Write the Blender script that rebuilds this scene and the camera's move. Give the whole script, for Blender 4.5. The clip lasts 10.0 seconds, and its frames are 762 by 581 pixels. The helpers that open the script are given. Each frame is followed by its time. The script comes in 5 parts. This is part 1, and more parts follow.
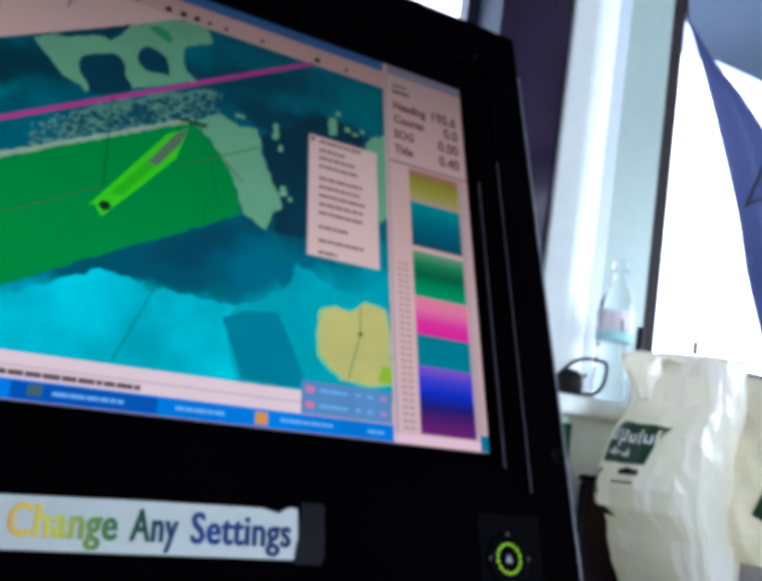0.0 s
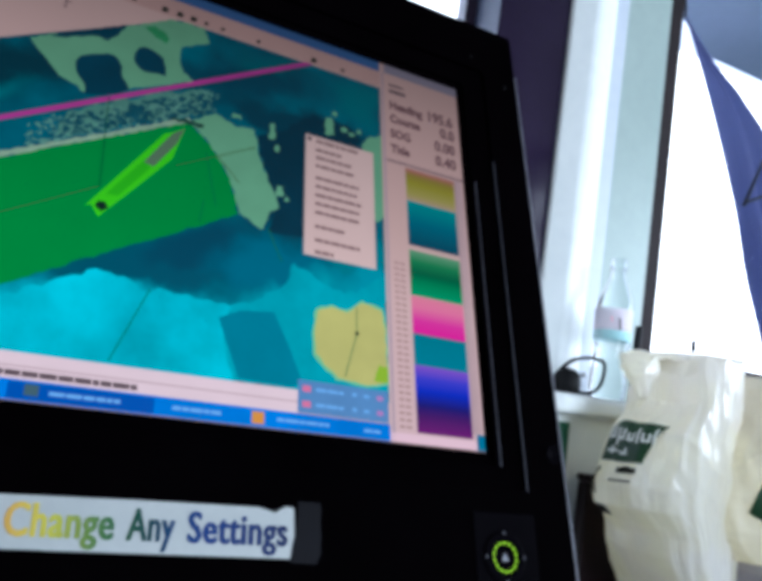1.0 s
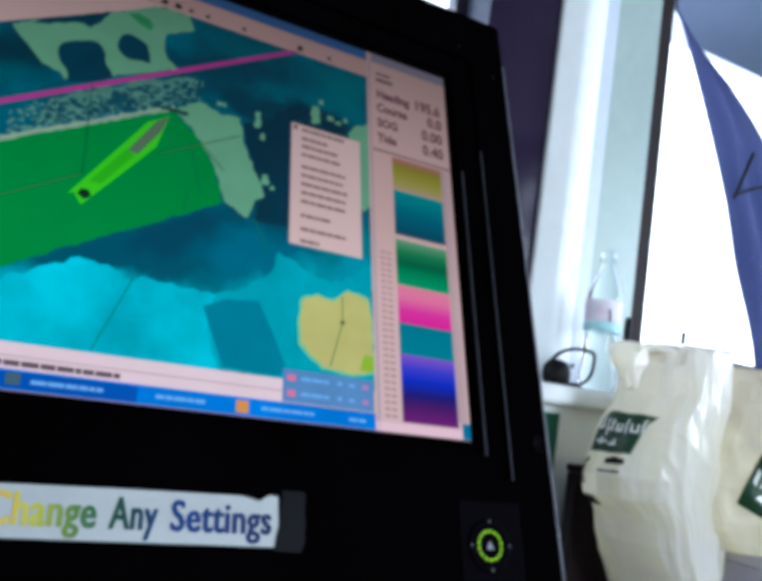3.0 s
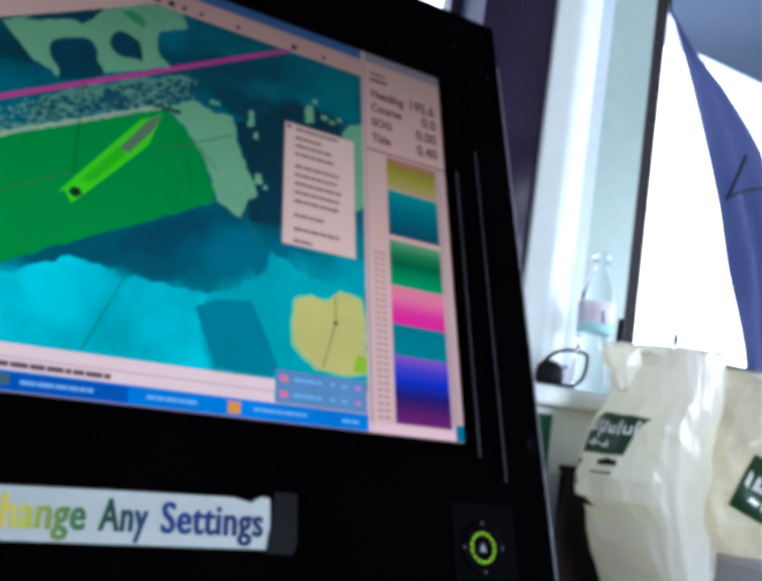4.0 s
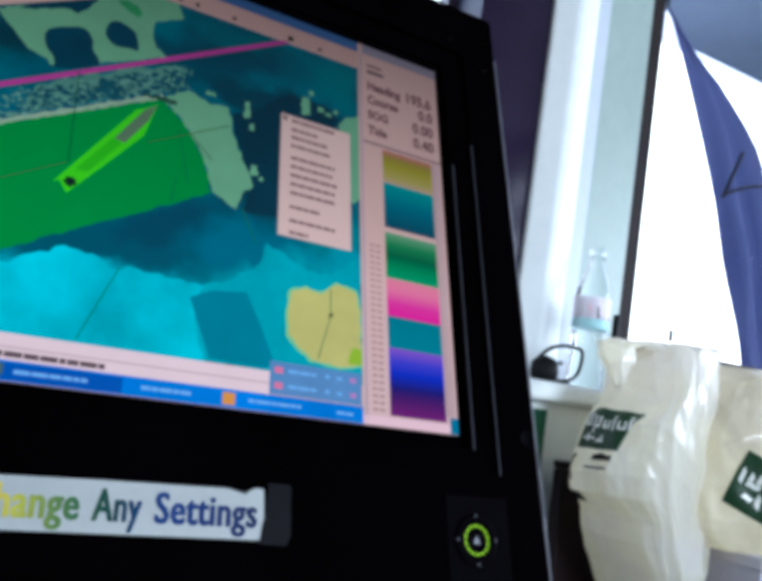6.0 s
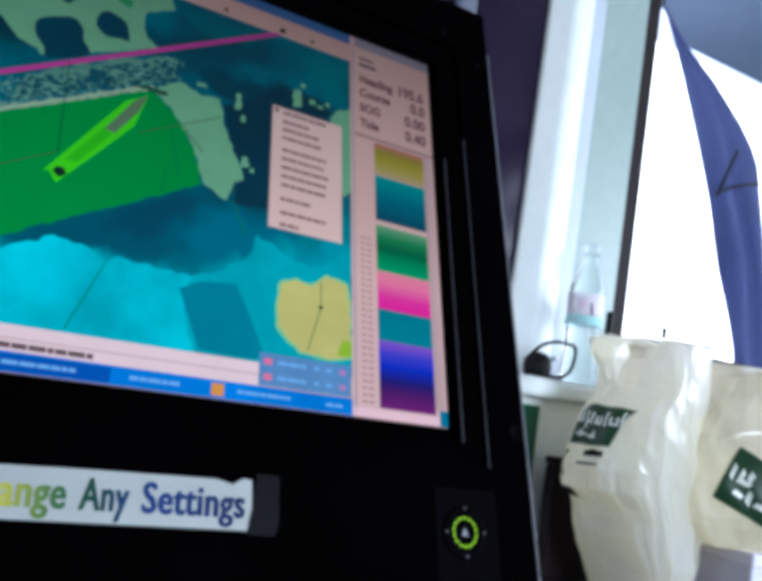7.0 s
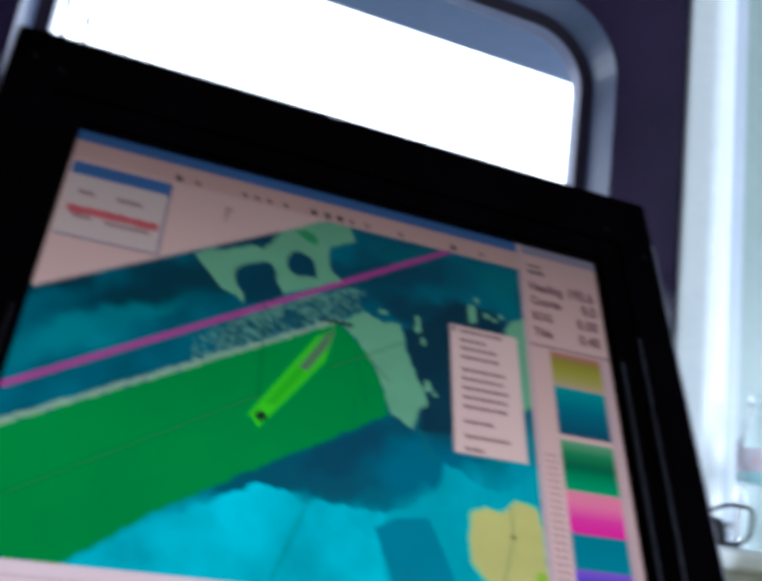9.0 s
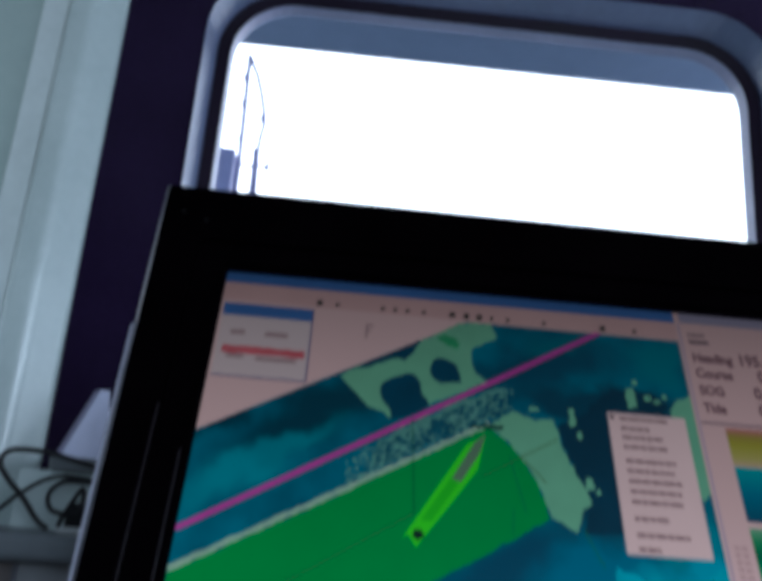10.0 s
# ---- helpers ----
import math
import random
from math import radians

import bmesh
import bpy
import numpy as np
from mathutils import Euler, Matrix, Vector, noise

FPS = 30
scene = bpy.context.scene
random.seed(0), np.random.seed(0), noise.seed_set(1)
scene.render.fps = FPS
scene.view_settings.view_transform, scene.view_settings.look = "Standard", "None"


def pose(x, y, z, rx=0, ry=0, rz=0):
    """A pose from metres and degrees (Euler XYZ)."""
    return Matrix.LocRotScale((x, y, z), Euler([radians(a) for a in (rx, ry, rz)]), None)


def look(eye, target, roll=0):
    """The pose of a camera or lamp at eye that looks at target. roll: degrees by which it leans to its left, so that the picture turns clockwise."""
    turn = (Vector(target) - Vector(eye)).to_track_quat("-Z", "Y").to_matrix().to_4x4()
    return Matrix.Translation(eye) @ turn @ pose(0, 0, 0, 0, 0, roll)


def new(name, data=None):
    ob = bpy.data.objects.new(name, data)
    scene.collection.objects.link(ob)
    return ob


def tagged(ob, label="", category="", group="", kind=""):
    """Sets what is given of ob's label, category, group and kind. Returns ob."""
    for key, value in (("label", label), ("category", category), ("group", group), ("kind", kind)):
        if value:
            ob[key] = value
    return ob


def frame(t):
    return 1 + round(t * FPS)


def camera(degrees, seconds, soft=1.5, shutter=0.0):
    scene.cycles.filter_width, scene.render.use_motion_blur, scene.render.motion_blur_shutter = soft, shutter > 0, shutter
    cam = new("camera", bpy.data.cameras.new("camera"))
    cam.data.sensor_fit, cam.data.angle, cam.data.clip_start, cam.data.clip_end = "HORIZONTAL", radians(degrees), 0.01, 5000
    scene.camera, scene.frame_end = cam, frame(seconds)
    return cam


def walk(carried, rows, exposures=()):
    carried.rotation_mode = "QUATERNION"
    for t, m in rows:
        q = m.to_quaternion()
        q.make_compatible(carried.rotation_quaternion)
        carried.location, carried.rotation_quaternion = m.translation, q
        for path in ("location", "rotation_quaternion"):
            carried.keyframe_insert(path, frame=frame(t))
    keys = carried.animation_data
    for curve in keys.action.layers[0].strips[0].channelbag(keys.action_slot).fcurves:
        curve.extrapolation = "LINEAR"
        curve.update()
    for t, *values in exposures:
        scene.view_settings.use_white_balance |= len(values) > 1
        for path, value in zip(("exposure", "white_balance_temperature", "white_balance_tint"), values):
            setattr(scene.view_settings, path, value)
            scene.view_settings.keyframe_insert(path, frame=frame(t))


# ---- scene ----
cam = camera(52.38, 10.0, soft=5.3, shutter=0.6)
PATH = [
    (0, pose(-0.3138, -0.4341, 1.2304, 97.42, -8.14, -27.56)),
    (0.5, pose(-0.3153, -0.4355, 1.2301, 97.39, -8.31, -27.35)),
    (1, pose(-0.3128, -0.4361, 1.2308, 97.36, -8.05, -27.61)),
    (1.5, pose(-0.3110, -0.4355, 1.2324, 97.33, -7.76, -27.71)),
    (2, pose(-0.3077, -0.4376, 1.2287, 97.05, -8.23, -28.00)),
    (2.5, pose(-0.3077, -0.4382, 1.2289, 96.86, -8.04, -27.98)),
    (4, pose(-0.3066, -0.4346, 1.2298, 96.98, -8.20, -28.67)),
    (4.5, pose(-0.3048, -0.4349, 1.2281, 96.79, -8.21, -28.94)),
    (5, pose(-0.3063, -0.4359, 1.2274, 96.67, -8.41, -28.68)),
    (5.5, pose(-0.3069, -0.4344, 1.2285, 96.77, -8.38, -28.78)),
    (7, pose(-0.3020, -0.4364, 1.2252, 96.56, -8.78, -29.35)),
    (7.5, pose(-0.3028, -0.4389, 1.2255, 96.59, -8.72, -29.04)),
    (8, pose(-0.3056, -0.4233, 1.2421, 99.25, -8.40, -28.03)),
    (8.5, pose(-0.3179, -0.4186, 1.2522, 102.07, -9.23, -27.09)),
    (8.8, pose(-0.3381, -0.4235, 1.2714, 104.29, -8.93, -23.43)),
    (9, pose(-0.3504, -0.4274, 1.2820, 104.44, -8.08, -19.83)),
    (9.3, pose(-0.3378, -0.4383, 1.3112, 105.24, -6.08, -12.63)),
    (9.5, pose(-0.3366, -0.4507, 1.3100, 106.44, -5.54, -7.86)),
    (9.6, pose(-0.3275, -0.4700, 1.3025, 104.97, -6.59, -2.82)),
    (9.8, pose(-0.3273, -0.4603, 1.3120, 104.66, -4.55, -4.45)),
    (10, pose(-0.3232, -0.4466, 1.3221, 106.41, -4.28, -4.24)),
]
walk(cam, PATH, exposures=[(0.0, 1.23, 5760, 9), (7.5, 1.23, 5760, 9), (8.5, 1.15, 5760, 9), (9.2, 1.08, 5640, 9), (9.5, 1.12, 5600, 9), (9.8, 0.82, 5520, 9), (10.0, 0.64, 5480, 9)])

# ---- light: hazy bright day outside, a dim wheelhouse inside ----
world = bpy.data.worlds.new("sky")
scene.world = world
world.use_nodes = True
wn, wl = world.node_tree.nodes, world.node_tree.links
sky = wn.new("ShaderNodeTexSky")
sky.sky_type, sky.sun_disc = "NISHITA", False
sky.sun_elevation, sky.sun_rotation = radians(70), radians(25)
sky.dust_density, sky.air_density = 5.0, 1.2
wn["Background"].inputs["Strength"].default_value = 0.15
wl.new(sky.outputs["Color"], wn["Background"].inputs["Color"])

sun = new("sun", bpy.data.lights.new("sun", "SUN"))
sun.data.energy, sun.data.angle, sun.data.color = 1.5, radians(3), (1.0, 0.95, 0.88)
sun.matrix_world = look((1.45, 3.1, 9.4), (0, 0, 0))


def window_light(name, eye, target, w, h, watts, color=(0.86, 0.93, 1.0)):
    """Sky light that comes in through one opening."""
    ob = new(name, bpy.data.lights.new(name, "AREA"))
    ob.data.shape, ob.data.size, ob.data.size_y = "RECTANGLE", w, h
    ob.data.energy, ob.data.color = watts, color
    ob.matrix_world = look(eye, target)
    return ob


window_light("sky_light_starboard", (2.75, -0.55, 1.75), (0.7, 0.3, 1.4), 1.7, 1.0, 25)
window_light("sky_light_aft", (1.0, -2.95, 1.85), (0.9, 0.6, 1.2), 1.2, 0.9, 54)
window_light("sky_light_port", (-2.75, -0.1, 1.8), (-0.8, 0.4, 1.6), 1.3, 0.9, 5.4, (0.88, 0.98, 0.96))

# ---- materials ----


def srgb(r, g, b):
    f = lambda c: (c / 255 / 12.92) if c / 255 <= 0.04045 else ((c / 255 + 0.055) / 1.055) ** 2.4
    return (f(r), f(g), f(b), 1.0)


def ramp(nt, stops, fac):
    r = nt.nodes.new("ShaderNodeValToRGB")
    while len(r.color_ramp.elements) < len(stops):
        r.color_ramp.elements.new(0.5)
    for e, (p, c) in zip(r.color_ramp.elements, stops):
        e.position, e.color = p, c
    nt.links.new(fac, r.inputs["Fac"])
    return r.outputs["Color"]


def noise_tex(nt, scale, detail=4.0, rough=0.55, stretch=None):
    co = nt.nodes.new("ShaderNodeTexCoord")
    n = nt.nodes.new("ShaderNodeTexNoise")
    n.inputs["Scale"].default_value, n.inputs["Detail"].default_value, n.inputs["Roughness"].default_value = scale, detail, rough
    if stretch:
        mp = nt.nodes.new("ShaderNodeMapping")
        mp.inputs["Scale"].default_value = stretch
        nt.links.new(co.outputs["Object"], mp.inputs["Vector"])
        nt.links.new(mp.outputs["Vector"], n.inputs["Vector"])
    else:
        nt.links.new(co.outputs["Object"], n.inputs["Vector"])
    return n.outputs["Fac"]


def surface(name, dark, light, rough=0.5, metal=0.0, grain=60.0, patch=3.0, bump=0.15, spread=0.12, stretch=None, relief=0.001, **more):
    """A worn surface: colour between dark and light by patches and grain, with roughness and relief that follow the grain."""
    m = bpy.data.materials.new(name)
    m.use_nodes = True
    nt = m.node_tree
    p = nt.nodes["Principled BSDF"]
    big, fine = noise_tex(nt, patch, 5.0), noise_tex(nt, grain, 6.0, 0.65, stretch)
    mx = nt.nodes.new("ShaderNodeMath")
    mx.operation = "MULTIPLY_ADD"
    mx.inputs[1].default_value = 0.35
    nt.links.new(fine, mx.inputs[0])
    sc = nt.nodes.new("ShaderNodeMath")
    sc.operation = "MULTIPLY"
    sc.inputs[1].default_value = 0.65
    nt.links.new(big, sc.inputs[0])
    nt.links.new(sc.outputs[0], mx.inputs[2])
    nt.links.new(ramp(nt, [(0.3, (*dark, 1)), (0.68, (*light, 1))], mx.outputs[0]), p.inputs["Base Color"])
    rr = nt.nodes.new("ShaderNodeMapRange")
    rr.inputs["To Min"].default_value, rr.inputs["To Max"].default_value = max(0.02, rough - spread), min(1, rough + spread)
    nt.links.new(mx.outputs[0], rr.inputs["Value"])
    nt.links.new(rr.outputs["Result"], p.inputs["Roughness"])
    p.inputs["Metallic"].default_value = metal
    for key, value in more.items():
        p.inputs[key.replace("_", " ")].default_value = value
    if bump:
        b = nt.nodes.new("ShaderNodeBump")
        b.inputs["Strength"].default_value, b.inputs["Distance"].default_value = bump, relief
        nt.links.new(fine, b.inputs["Height"])
        nt.links.new(b.outputs["Normal"], p.inputs["Normal"])
    return m




def wall_material():
    """Dark gloss paint on slightly uneven plate: long soft waves bend the reflections."""
    m = surface("dark_wall_paint", (0.006, 0.003, 0.012), (0.014, 0.008, 0.027), 0.15, grain=90, patch=4, bump=0, Specular_IOR_Level=0.25, spread=0.04)
    nt = m.node_tree
    b = nt.nodes.new("ShaderNodeBump")
    b.inputs["Strength"].default_value, b.inputs["Distance"].default_value = 0.8, 0.02
    nt.links.new(noise_tex(nt, 5.5, 0.6, 0.4, (1.0, 1.0, 0.7)), b.inputs["Height"])
    nt.links.new(b.outputs["Normal"], nt.nodes["Principled BSDF"].inputs["Normal"])
    return m


MAT_WALL = wall_material()
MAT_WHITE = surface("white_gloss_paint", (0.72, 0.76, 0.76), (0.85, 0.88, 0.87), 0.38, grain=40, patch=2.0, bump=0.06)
# the bead's darker lilac reflection is painted in as its base colour
MAT_BEAD = surface("bead_reflection_lilac", (0.40, 0.44, 0.50), (0.50, 0.54, 0.60), 0.4, grain=40, patch=2.0, bump=0.06)
MAT_LIP = surface("pale_lilac_lip", (0.16, 0.16, 0.24), (0.26, 0.26, 0.36), 0.4, grain=60, patch=5, bump=0.06)
MAT_PANEL = surface("pale_green_grey_paint", (0.24, 0.305, 0.285), (0.31, 0.38, 0.355), 0.4, grain=40, patch=2.0, bump=0.06)
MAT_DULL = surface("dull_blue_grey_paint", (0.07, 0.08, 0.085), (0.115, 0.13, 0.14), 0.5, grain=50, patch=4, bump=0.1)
# weaker light on the port post is mixed into its casing and bead colours
MAT_PORT = surface("port_dimmed_paint", (0.31, 0.37, 0.36), (0.40, 0.46, 0.45), 0.3, grain=60, patch=5, bump=0.06)
MAT_PORT_BEAD = surface("dimmed_bead_white", (0.42, 0.475, 0.465), (0.54, 0.6, 0.59), 0.4, grain=60, patch=5, bump=0.1)
MAT_BROWN = surface("brown_window_trim", (0.012, 0.009, 0.010), (0.024, 0.018, 0.019), 0.6, grain=80, patch=6, Specular_IOR_Level=0.08)
MAT_RIM = surface("grey_window_rim", (0.07, 0.085, 0.15), (0.115, 0.135, 0.22), 0.32, grain=60, patch=5, bump=0.06)
MAT_GASKET = surface("black_rubber_gasket", (0.003, 0.0015, 0.005), (0.008, 0.004, 0.012), 0.6, grain=120, patch=8, Specular_IOR_Level=0.08)
MAT_ROOF = surface("ceiling_panel", (0.22, 0.2, 0.2), (0.3, 0.28, 0.28), 0.6, grain=30, patch=2)
MAT_FLOOR = surface("floor_vinyl", (0.05, 0.06, 0.07), (0.09, 0.1, 0.11), 0.5, grain=50, patch=3)
MAT_INNER = surface("inner_wall_panel", (0.08, 0.07, 0.065), (0.13, 0.115, 0.11), 0.55, grain=40, patch=2)
MAT_BASE = surface("dark_maroon_panel", (0.012, 0.006, 0.007), (0.03, 0.018, 0.019), 0.5, grain=90, patch=4)
MAT_CRATE = surface("dark_maroon_plastic", (0.005, 0.0018, 0.0024), (0.012, 0.005, 0.006), 0.55, grain=90, patch=6, Specular_IOR_Level=0.12)
MAT_CONSOLE = surface("console_laminate", (0.012, 0.008, 0.009), (0.028, 0.018, 0.02), 0.4, grain=150, patch=5)
MAT_BLACK = surface("black_moulded_plastic", (0.0003, 0.0002, 0.0003), (0.0009, 0.0006, 0.0009), 0.5, grain=700, patch=12, bump=0.08, Specular_IOR_Level=0.001)
MAT_PLATE = surface("black_satin_plastic", (0.0009, 0.0007, 0.0012), (0.0020, 0.0017, 0.0025), 0.55, grain=400, patch=12, Specular_IOR_Level=0.004)
# greys that paint glints on bezel ridges and trim; power ticks share the first
MAT_GLINT_GREY = surface("glint_and_tick_grey", (0.014, 0.014, 0.018), (0.06, 0.06, 0.075), 0.35, grain=120, patch=9, Specular_IOR_Level=0.2)
MAT_GLINT_DIM = surface("faint_edge_glint", (0.004, 0.003, 0.004), (0.016, 0.012, 0.014), 0.4, grain=120, patch=9, Specular_IOR_Level=0.1)
MAT_EDGE = surface("worn_grey_edge", (0.035, 0.035, 0.042), (0.17, 0.175, 0.20), 0.4, metal=0.2, grain=200, patch=10)
MAT_CABLE = surface("black_cable_sheath", (0.003, 0.003, 0.004), (0.008, 0.008, 0.009), 0.55, Specular_IOR_Level=0.2, grain=300, patch=20)
MAT_SOFFIT = surface("soffit_paint", (0.26, 0.31, 0.46), (0.35, 0.40, 0.57), 0.6, grain=20, patch=1.5)
MAT_STEEL = surface("mast_paint", (0.40, 0.37, 0.56), (0.52, 0.49, 0.68), 0.5, grain=20, patch=2)
MAT_SEA = surface("sea_water", (0.05, 0.09, 0.11), (0.10, 0.16, 0.18), 0.15, grain=0.6, patch=0.05, bump=0.3)
MAT_GREEN = surface("green_print", (0.006, 0.022, 0.009), (0.014, 0.05, 0.02), 0.4, grain=80, patch=15, Specular_IOR_Level=0.2)
MAT_STICKER = surface("green_sticker_vinyl", (0.004, 0.07, 0.035), (0.008, 0.11, 0.055), 0.45, grain=80, patch=15, Specular_IOR_Level=0.2)
MAT_INK = surface("black_ink", (0.005, 0.005, 0.006), (0.013, 0.013, 0.013), 0.6, grain=90, patch=20, bump=0, Specular_IOR_Level=0.05)
MAT_PRINT = surface("white_print", (0.6, 0.62, 0.55), (0.75, 0.76, 0.7), 0.4, grain=90, patch=20, bump=0)
MAT_CARD = surface("pale_card", (0.4, 0.42, 0.56), (0.52, 0.54, 0.68), 0.45, grain=90, patch=12, bump=0.05)
# side leaf of the same card, its shade put into the colour
MAT_FLAP = surface("shaded_lilac_card", (0.12, 0.11, 0.19), (0.18, 0.165, 0.26), 0.5, grain=90, patch=12, bump=0.05)
MAT_PAPER = surface("label_paper", (0.235, 0.255, 0.25), (0.31, 0.325, 0.315), 0.5, grain=160, patch=25, bump=0.05)
MAT_TAPE = surface("grey_adhesive_tape", (0.0015, 0.0015, 0.0025), (0.004, 0.004, 0.006), 0.5, grain=90, patch=30, Specular_IOR_Level=0.04)
MAT_SCREW = surface("dull_screw", (0.001, 0.001, 0.001), (0.004, 0.004, 0.004), 0.6, metal=0.0, grain=100, patch=20, Specular_IOR_Level=0.05)
MAT_CHROME = surface("dull_chrome", (0.4, 0.4, 0.4), (0.6, 0.6, 0.6), 0.3, metal=1.0, grain=100, patch=20)


def bag_material(name, dark, light, through_a=(1.0, 0.97, 0.79, 1), through_b=(1.0, 0.97, 0.79, 1)):
    """Thin glossy film that lets some light through, creased at two scales."""
    m = surface(name, dark, light, 0.22, grain=60, patch=9, bump=0.25, Coat_Weight=1.0, Coat_Roughness=0.06)
    nt = m.node_tree
    p, out = nt.nodes["Principled BSDF"], nt.nodes["Material Output"]
    old = next(n for n in nt.nodes if n.type == "BUMP")
    crease = nt.nodes.new("ShaderNodeBump")
    crease.inputs["Strength"].default_value, crease.inputs["Distance"].default_value = 0.52, 0.012
    wide = noise_tex(nt, 15, 3.5, 0.5, (1.0, 1.0, 0.4))
    sharp = noise_tex(nt, 38, 3.0, 0.5, (1.0, 1.0, 0.5))
    sharp.node.noise_type = "RIDGED_MULTIFRACTAL"
    both = nt.nodes.new("ShaderNodeMath")
    both.operation = "MULTIPLY_ADD"
    both.inputs[1].default_value = 0.17
    nt.links.new(sharp, both.inputs[0])
    nt.links.new(wide, both.inputs[2])
    nt.links.new(both.outputs[0], crease.inputs["Height"])
    nt.links.new(old.outputs["Normal"], crease.inputs["Normal"])
    nt.links.new(crease.outputs["Normal"], p.inputs["Normal"])
    tr = nt.nodes.new("ShaderNodeBsdfTranslucent")
    nt.links.new(ramp(nt, [(0.44, through_a), (0.56, through_b)], noise_tex(nt, 7, 2.0, 0.5)), tr.inputs["Color"])
    mix = nt.nodes.new("ShaderNodeMixShader")
    mix.inputs[0].default_value = 0.6
    nt.links.new(p.outputs[0], mix.inputs[1])
    nt.links.new(tr.outputs[0], mix.inputs[2])
    nt.links.new(mix.outputs[0], out.inputs["Surface"])
    return m


MAT_BAG = bag_material("milky_plastic_film", (0.90, 0.88, 0.83), (0.97, 0.955, 0.91), (0.95, 0.90, 0.82, 1), (1.0, 0.96, 0.76, 1))
MAT_BAG_CREAM = bag_material("cream_plastic_film", (0.80, 0.76, 0.64), (0.92, 0.88, 0.76), (0.72, 0.65, 0.50, 1), (1.0, 0.94, 0.74, 1))


def canvas_material():
    m = surface("blue_canvas", (0.012, 0.017, 0.058), (0.024, 0.032, 0.098), 0.8, grain=60, patch=4, bump=0.3)
    nt = m.node_tree
    p, out = nt.nodes["Principled BSDF"], nt.nodes["Material Output"]
    tr = nt.nodes.new("ShaderNodeBsdfTranslucent")
    tr.inputs["Color"].default_value = (0.018, 0.027, 0.10, 1)
    mix = nt.nodes.new("ShaderNodeMixShader")
    mix.inputs[0].default_value = 0.45
    nt.links.new(p.outputs[0], mix.inputs[1])
    nt.links.new(tr.outputs[0], mix.inputs[2])
    nt.links.new(mix.outputs[0], out.inputs["Surface"])
    return m


MAT_CANVAS = canvas_material()


def glass_material(name, color=(1, 1, 1, 1), rough=0.0, ior=1.45):
    m = bpy.data.materials.new(name)
    m.use_nodes = True
    p = m.node_tree.nodes["Principled BSDF"]
    p.inputs["Base Color"].default_value = color
    p.inputs["Transmission Weight"].default_value = 1.0
    p.inputs["Roughness"].default_value, p.inputs["IOR"].default_value = rough, ior
    return m


MAT_GLASS = glass_material("window_glass", (0.97, 0.98, 1, 1), 0.0, 1.01)
MAT_PET = glass_material("clear_bottle_plastic", (0.95, 0.98, 1, 1), 0.04, 1.24)


SCREEN = 0.37  # brightness of the lit display beside the daylight


def glow(name, color, strength=1.0, mottle=0.0, scale=60.0):
    """A lit part of the display: it gives off its own light."""
    m = bpy.data.materials.new(name)
    m.use_nodes = True
    nt = m.node_tree
    p = nt.nodes["Principled BSDF"]
    p.inputs["Base Color"].default_value = (0.0012, 0.0012, 0.0012, 1)
    p.inputs["Roughness"].default_value = 0.35
    p.inputs["Specular IOR Level"].default_value = 0.06
    # view-angle dimming is put into the emission: it drops towards the upper edge
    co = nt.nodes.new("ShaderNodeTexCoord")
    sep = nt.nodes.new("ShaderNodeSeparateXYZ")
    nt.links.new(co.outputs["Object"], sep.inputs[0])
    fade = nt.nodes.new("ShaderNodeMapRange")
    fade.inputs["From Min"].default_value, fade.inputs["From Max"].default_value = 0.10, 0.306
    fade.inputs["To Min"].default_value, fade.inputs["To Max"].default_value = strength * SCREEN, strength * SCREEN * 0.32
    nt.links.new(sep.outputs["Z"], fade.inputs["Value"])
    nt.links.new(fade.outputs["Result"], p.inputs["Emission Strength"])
    if mottle:
        n = noise_tex(nt, scale, 5.0, 0.6)
        lo = tuple(c * (1 - mottle) for c in color[:3]) + (1,)
        hi = tuple(c * (1 + mottle) for c in color[:3]) + (1,)
        nt.links.new(ramp(nt, [(0.3, lo), (0.7, hi)], n), p.inputs["Emission Color"])
    else:
        p.inputs["Emission Color"].default_value = color
    return m


def glow_bands(name, z0, z1, stops, noise_amp=0.0):
    """A lit colour scale that changes from z0 up to z1."""
    m = glow(name, (0, 0, 0, 1))
    nt = m.node_tree
    co = nt.nodes.new("ShaderNodeTexCoord")
    sep = nt.nodes.new("ShaderNodeSeparateXYZ")
    nt.links.new(co.outputs["Object"], sep.inputs[0])
    mr = nt.nodes.new("ShaderNodeMapRange")
    mr.inputs["From Min"].default_value, mr.inputs["From Max"].default_value = z0, z1
    nt.links.new(sep.outputs["Z"], mr.inputs["Value"])
    nt.links.new(ramp(nt, stops, mr.outputs["Result"]), nt.nodes["Principled BSDF"].inputs["Emission Color"])
    return m


